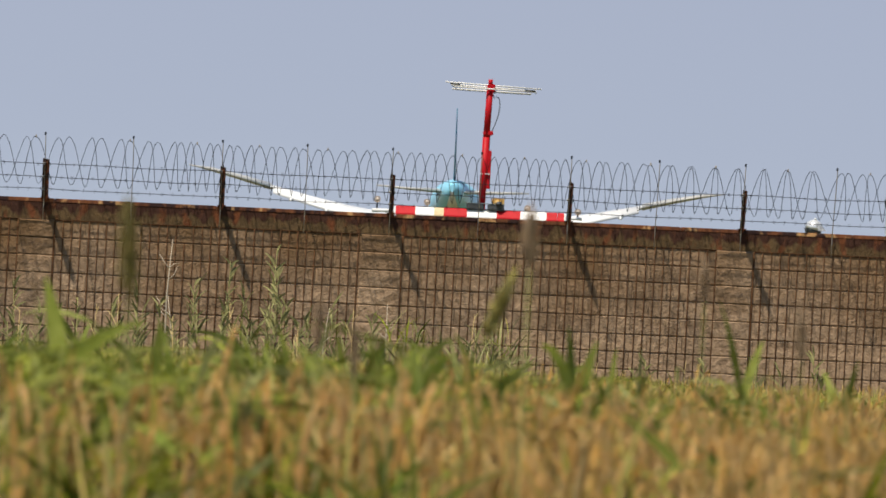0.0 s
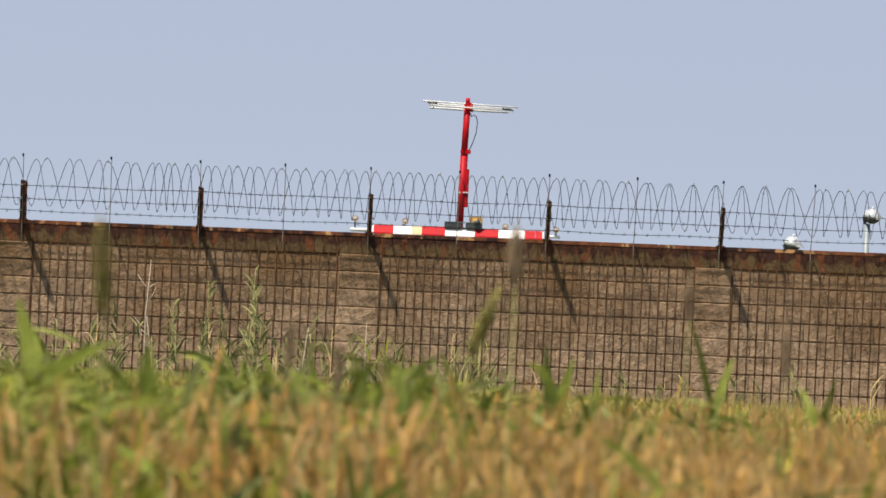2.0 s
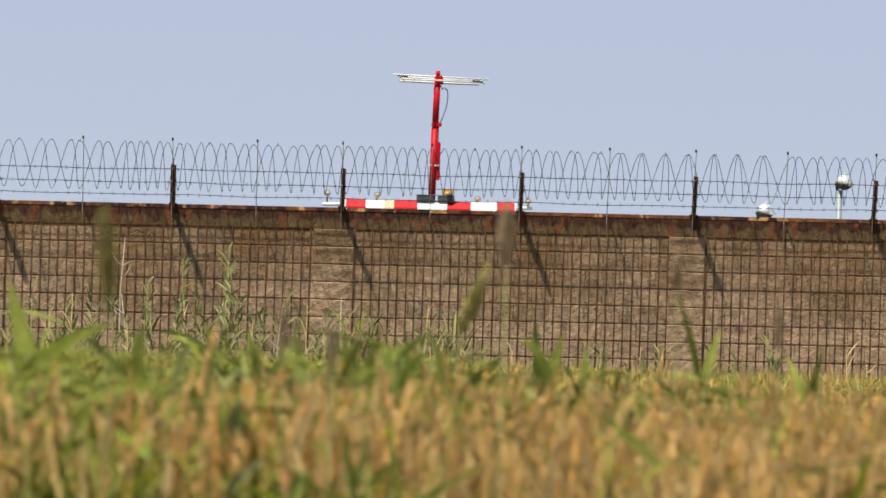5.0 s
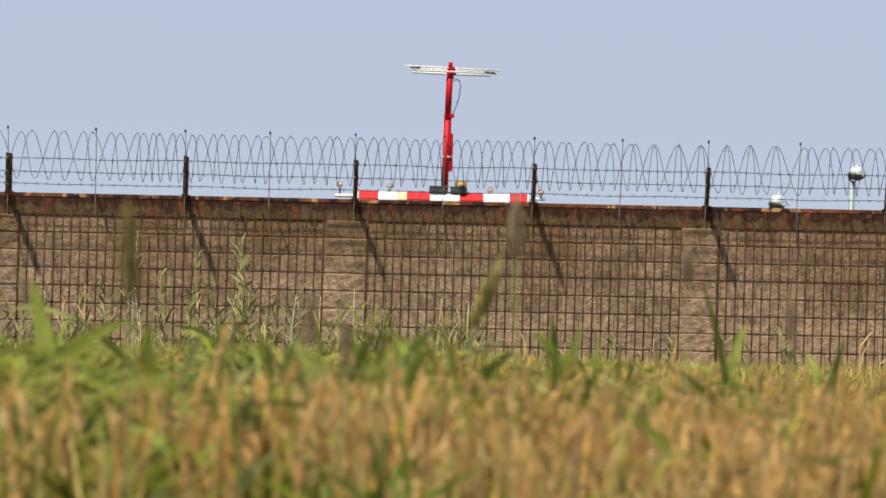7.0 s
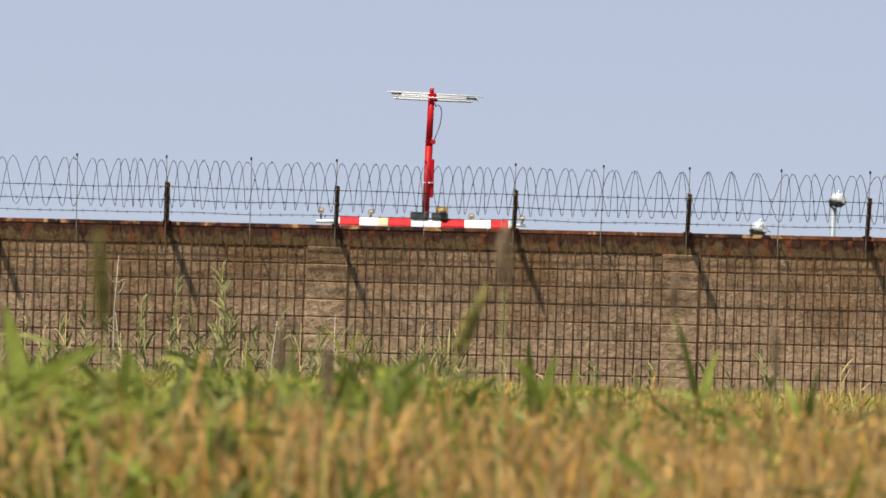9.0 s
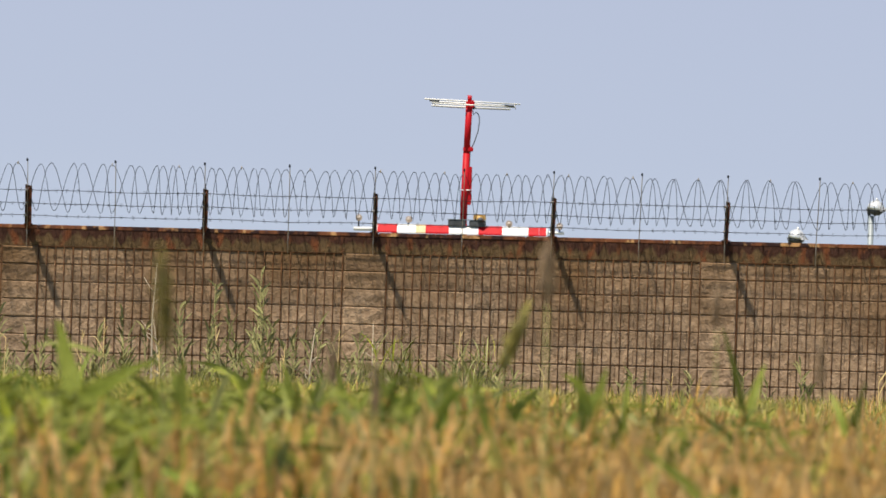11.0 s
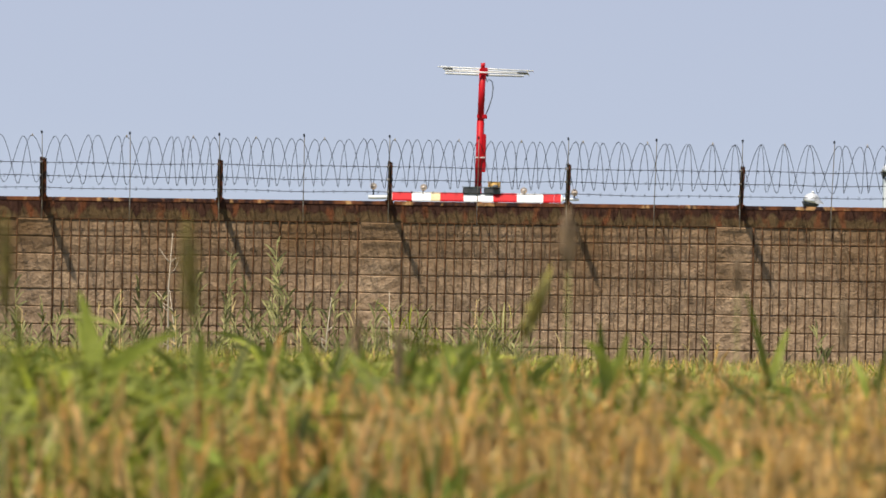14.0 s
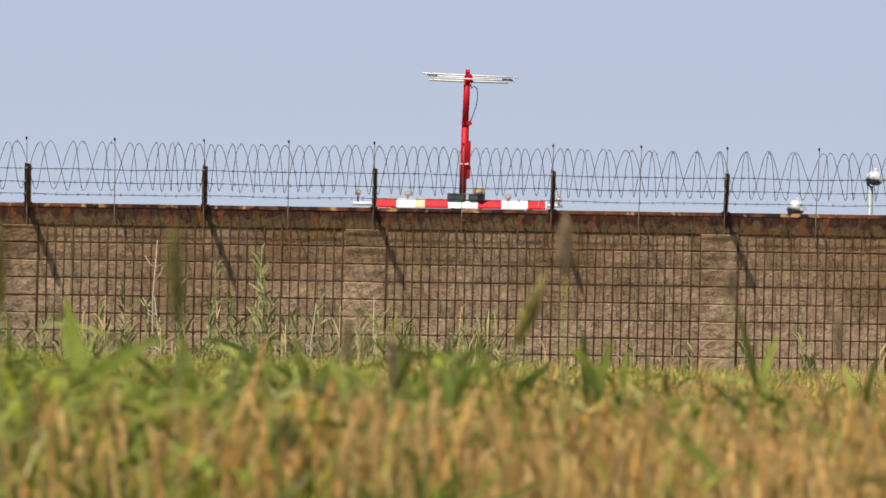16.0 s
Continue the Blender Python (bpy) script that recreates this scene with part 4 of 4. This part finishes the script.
def build_grass():
    r = random.Random(11)
    greens = [blade_shape(r, r.uniform(0.18, 0.40), r.uniform(0.008, 0.018), r.uniform(0.2, 1.3)) for _ in range(60)]
    straws = [blade_shape(r, r.uniform(0.20, 0.42), r.uniform(0.0045, 0.009), r.uniform(0.05, 0.8)) for _ in range(60)]
    ears = [ear_shape(r, r.uniform(0.07, 0.15), r.uniform(0.011, 0.018), 0.22, 8) for _ in range(60)]
    far_ears = [ear_shape(r, r.uniform(0.06, 0.11), r.uniform(0.009, 0.015), 0.22, 3) for _ in range(40)]
    sides = [side_leaf_shape(r, r.uniform(0.07, 0.17), r.uniform(0.006, 0.011)) for _ in range(60)]
    bands = [(15, 20, 820), (20, 28, 600), (28, 42, 300), (42, 70, 140), (70, 110, 90), (110, 157.5, 90)]
    wide = {"g": [], "s": []}
    for _ in range(9000):
        d, x = r.uniform(4, 158), r.uniform(-16, 16)
        if abs(x) > 0.041 * max(d, 12) + 0.1 or d < 11:
            wide[r.choice("gs")].append((x, d, 0.85 + r.uniform(-0.3, 0.15) - (0.25 if d < 14 and abs(x) < 1.5 else 0), r.uniform(0, 6.28), r.uniform(1.6, 2.4)))
    scatter("green_grass", "tall green grass blades in the field", greens, wide["g"], GREEN)
    scatter("dry_grass", "dry straw-coloured grass in the field", straws, wide["s"], STRAW)
    for d0, d1, dens in bands:
        lists = {"g": [], "o": [], "s": [], "e": [], "t": [], "l": [], "w": []}
        half0 = 0.040
        area = half0 * (d1 ** 2 - d0 ** 2)
        for _ in range(int(area * dens)):
            d = math.sqrt(r.uniform(d0 ** 2, d1 ** 2))
            x = r.uniform(-1, 1) * half0 * d
            mean, spread = canopy(d)
            patch = noise.noise(Vector((x * 0.9 + 3, d * 0.14, 0.5)))
            tuft = noise.noise(Vector((x * 7.0, d * 0.9, 4.5)))
            leftness = 0.22 - 0.62 * x / (half0 * d) + 1.1 * patch + 0.9 * tuft
            far = min(1, max(0, (d - 26) / 44))
            k = r.random()
            pg = min(0.9, max(0.10, 0.46 + 0.66 * leftness)) * (1 - 0.45 * far)
            z = mean + r.gauss(0, 1) * spread + min(0.7, max(-1.0 + 0.8 * far, leftness)) * 0.55 * spread + (1 - far) * spread * (0.8 * tuft - 0.35 - 0.7 * max(0, x / (half0 * d)))
            big = 1.0 + 1.3 * min(1, max(0, (d - 45) / 60))
            size = r.uniform(0.75, 1.3) * big
            spot = (x, d, z, r.uniform(0, 6.28), size)
            if k < pg:
                if x < 0 and d < 42 and r.random() < 0.05:
                    spot = (x, d, z + r.uniform(0.4, 1.4) * spread, spot[3], size * 1.15)
                elif d < 30:
                    spot = (x, d, z - 0.9 * spread * r.random() ** 1.5, spot[3], size)
                lists["l" if d < 34 and r.random() < 0.2 else "g"].append(spot)
            elif k < pg + 0.10 + 0.42 * far:
                lists["o"].append(spot)
            elif k < pg + 0.24 + 0.62 * far:
                lists["s"].append(spot)
            else:
                hue = noise.noise(Vector((x * 4.0, d * 0.5, 9.5))) + 0.35 * x / (half0 * d)
                lists["t" if hue + r.gauss(0, 0.12) > 0.0 else "e"].append((x, d, z - (0.1 + 0.6 * max(0, -x / (half0 * d))) * spread * (1 - far), r.uniform(0, 6.28), size * (0.75 + 0.25 * min(1, (d - 15) / 25))))
        if d1 > 150:
            for _ in range(4200):
                x = r.uniform(-6, 0.8) if r.random() < 0.75 else r.uniform(0.8, 7)
                clump = max(0.0, 0.35 + noise.noise(Vector((x * 1.3, 7.7, 0))))
                z = 1.05 + 0.85 * r.random() ** 2 * (clump if x < 0.8 else 0.2 * clump)
                lists[r.choice("gowww")].append((x, r.uniform(139, 158), z, r.uniform(0, 6.28), r.uniform(0.9, 1.5)))
        for key, nm, lab, shp, mat in (("g", "green_grass", "tall green grass blades in the field", greens, GREEN),
                                       ("o", "yellowing_grass", "tall yellowing grass blades in the field", straws, OLIVE),
                                       ("s", "dry_grass", "dry straw-coloured grass in the field", straws, STRAW),
                                       ("e", "ripe_grass", "ripe orange-brown seed heads of field grass", ears if d1 < 60 else far_ears, EAR),
                                       ("t", "faded_grass", "faded pinkish-tan seed heads of field grass", ears if d1 < 60 else far_ears, EAR_TAN),
                                       ("l", "bent_grass", "bent green leaves among the grass stalks", sides, SIDE_GREEN),
                                       ("w", "undergrowth", "grey-green weedy undergrowth along the wall", greens, WEED_MASS)):
            if lists[key]:
                ob = scatter(nm, lab, shp, lists[key], mat)
                if d1 <= 70:
                    swaying.append((ob, 0.14, r.uniform(0, 6.28)))


build_grass()


# ---- the wall's blocks ----
def build_blocks():
    w, h, d = 0.397, 0.1965, 0.11
    shapes = []
    for s in range(9):
        shapes.append(mesh_from("block", *block_mesh(s, w, h, d), BLOCK))
    thick = []
    for s in range(5):
        thick.append(mesh_from("block", *block_mesh(50 + s, 0.40, h, 0.13, 0.012), BLOCK))
    rest = []
    r = random.Random(9)
    row = 0
    ztop = TOP - 0.245
    while ztop - 0.2 * row > 0.1:
        z = ztop - 0.2 * row - 0.1
        x = -24.0 + (0.2 if row % 2 else 0.0)
        while x < 24:
            zz = z + SLOPE * x
            y = WALL_Y + d / 2 + r.uniform(-0.0006, 0.0006)
            if row < 9 and -5.6 < x < 6.5:
                ob = link("block", shapes[r.randrange(9)], wall)
                ob.location = (x, y, zz)
            else:
                v, f = block_mesh(r.randrange(9), w, h, d)
                rest.append(([Vector(q) + Vector((x, y, zz)) for q in v], f))
            x += 0.4
        row += 1
    link("blocks", mesh_from("blocks", *merge(rest), BLOCK_FAR), wall)["kind"] = "stuff"
    for a, b in PILASTERS:
        for k in range(13):
            c = (a + b) / 2
            ob = link("pilaster_block", thick[r.randrange(5)], wall)
            ob.location = (c, WALL_Y + 0.042 + r.uniform(-0.006, 0.006), ztop - 0.2 * k - 0.1 + SLOPE * c)
            ob.scale = ((b - a) / 0.40, 1, 1)


build_blocks()


def motions():
    """The airliner sinking away to its touchdown, and the grass in the wind."""
    path = [(0.0, 0.80, 943, 7.35), (0.3, 0.82, 963, 6.92), (0.6, 0.90, 986, 6.15), (1.0, 0.9, 1014, 5.1), (1.3, 0.9, 1035, 4.35), (2.0, 0.9, 1084, 2.8),
            (3.0, 0.9, 1153, 0.8), (4.0, 0.9, 1219, 0.0), (8.0, 0.9, 1460, 0.0), (12.0, 0.9, 1650, 0.0), (16.0, 0.9, 1790, 0.0)]
    walk(plane, [(t, pose(x, y, z, 0, 0.1 if t < 3 else 0, -1.0)) for t, x, y, z in path])
    for ob, amount, phase in swaying:
        x, y, z = ob.location
        rows = []
        for i in range(33):
            t = i * 0.5
            a = amount * (math.sin(1.9 * t + phase) + 0.5 * math.sin(4.3 * t + 2 * phase))
            rows.append((t, pose(x, y, z, 0.4 * a, a, 0)))
        walk(ob, rows)


motions()
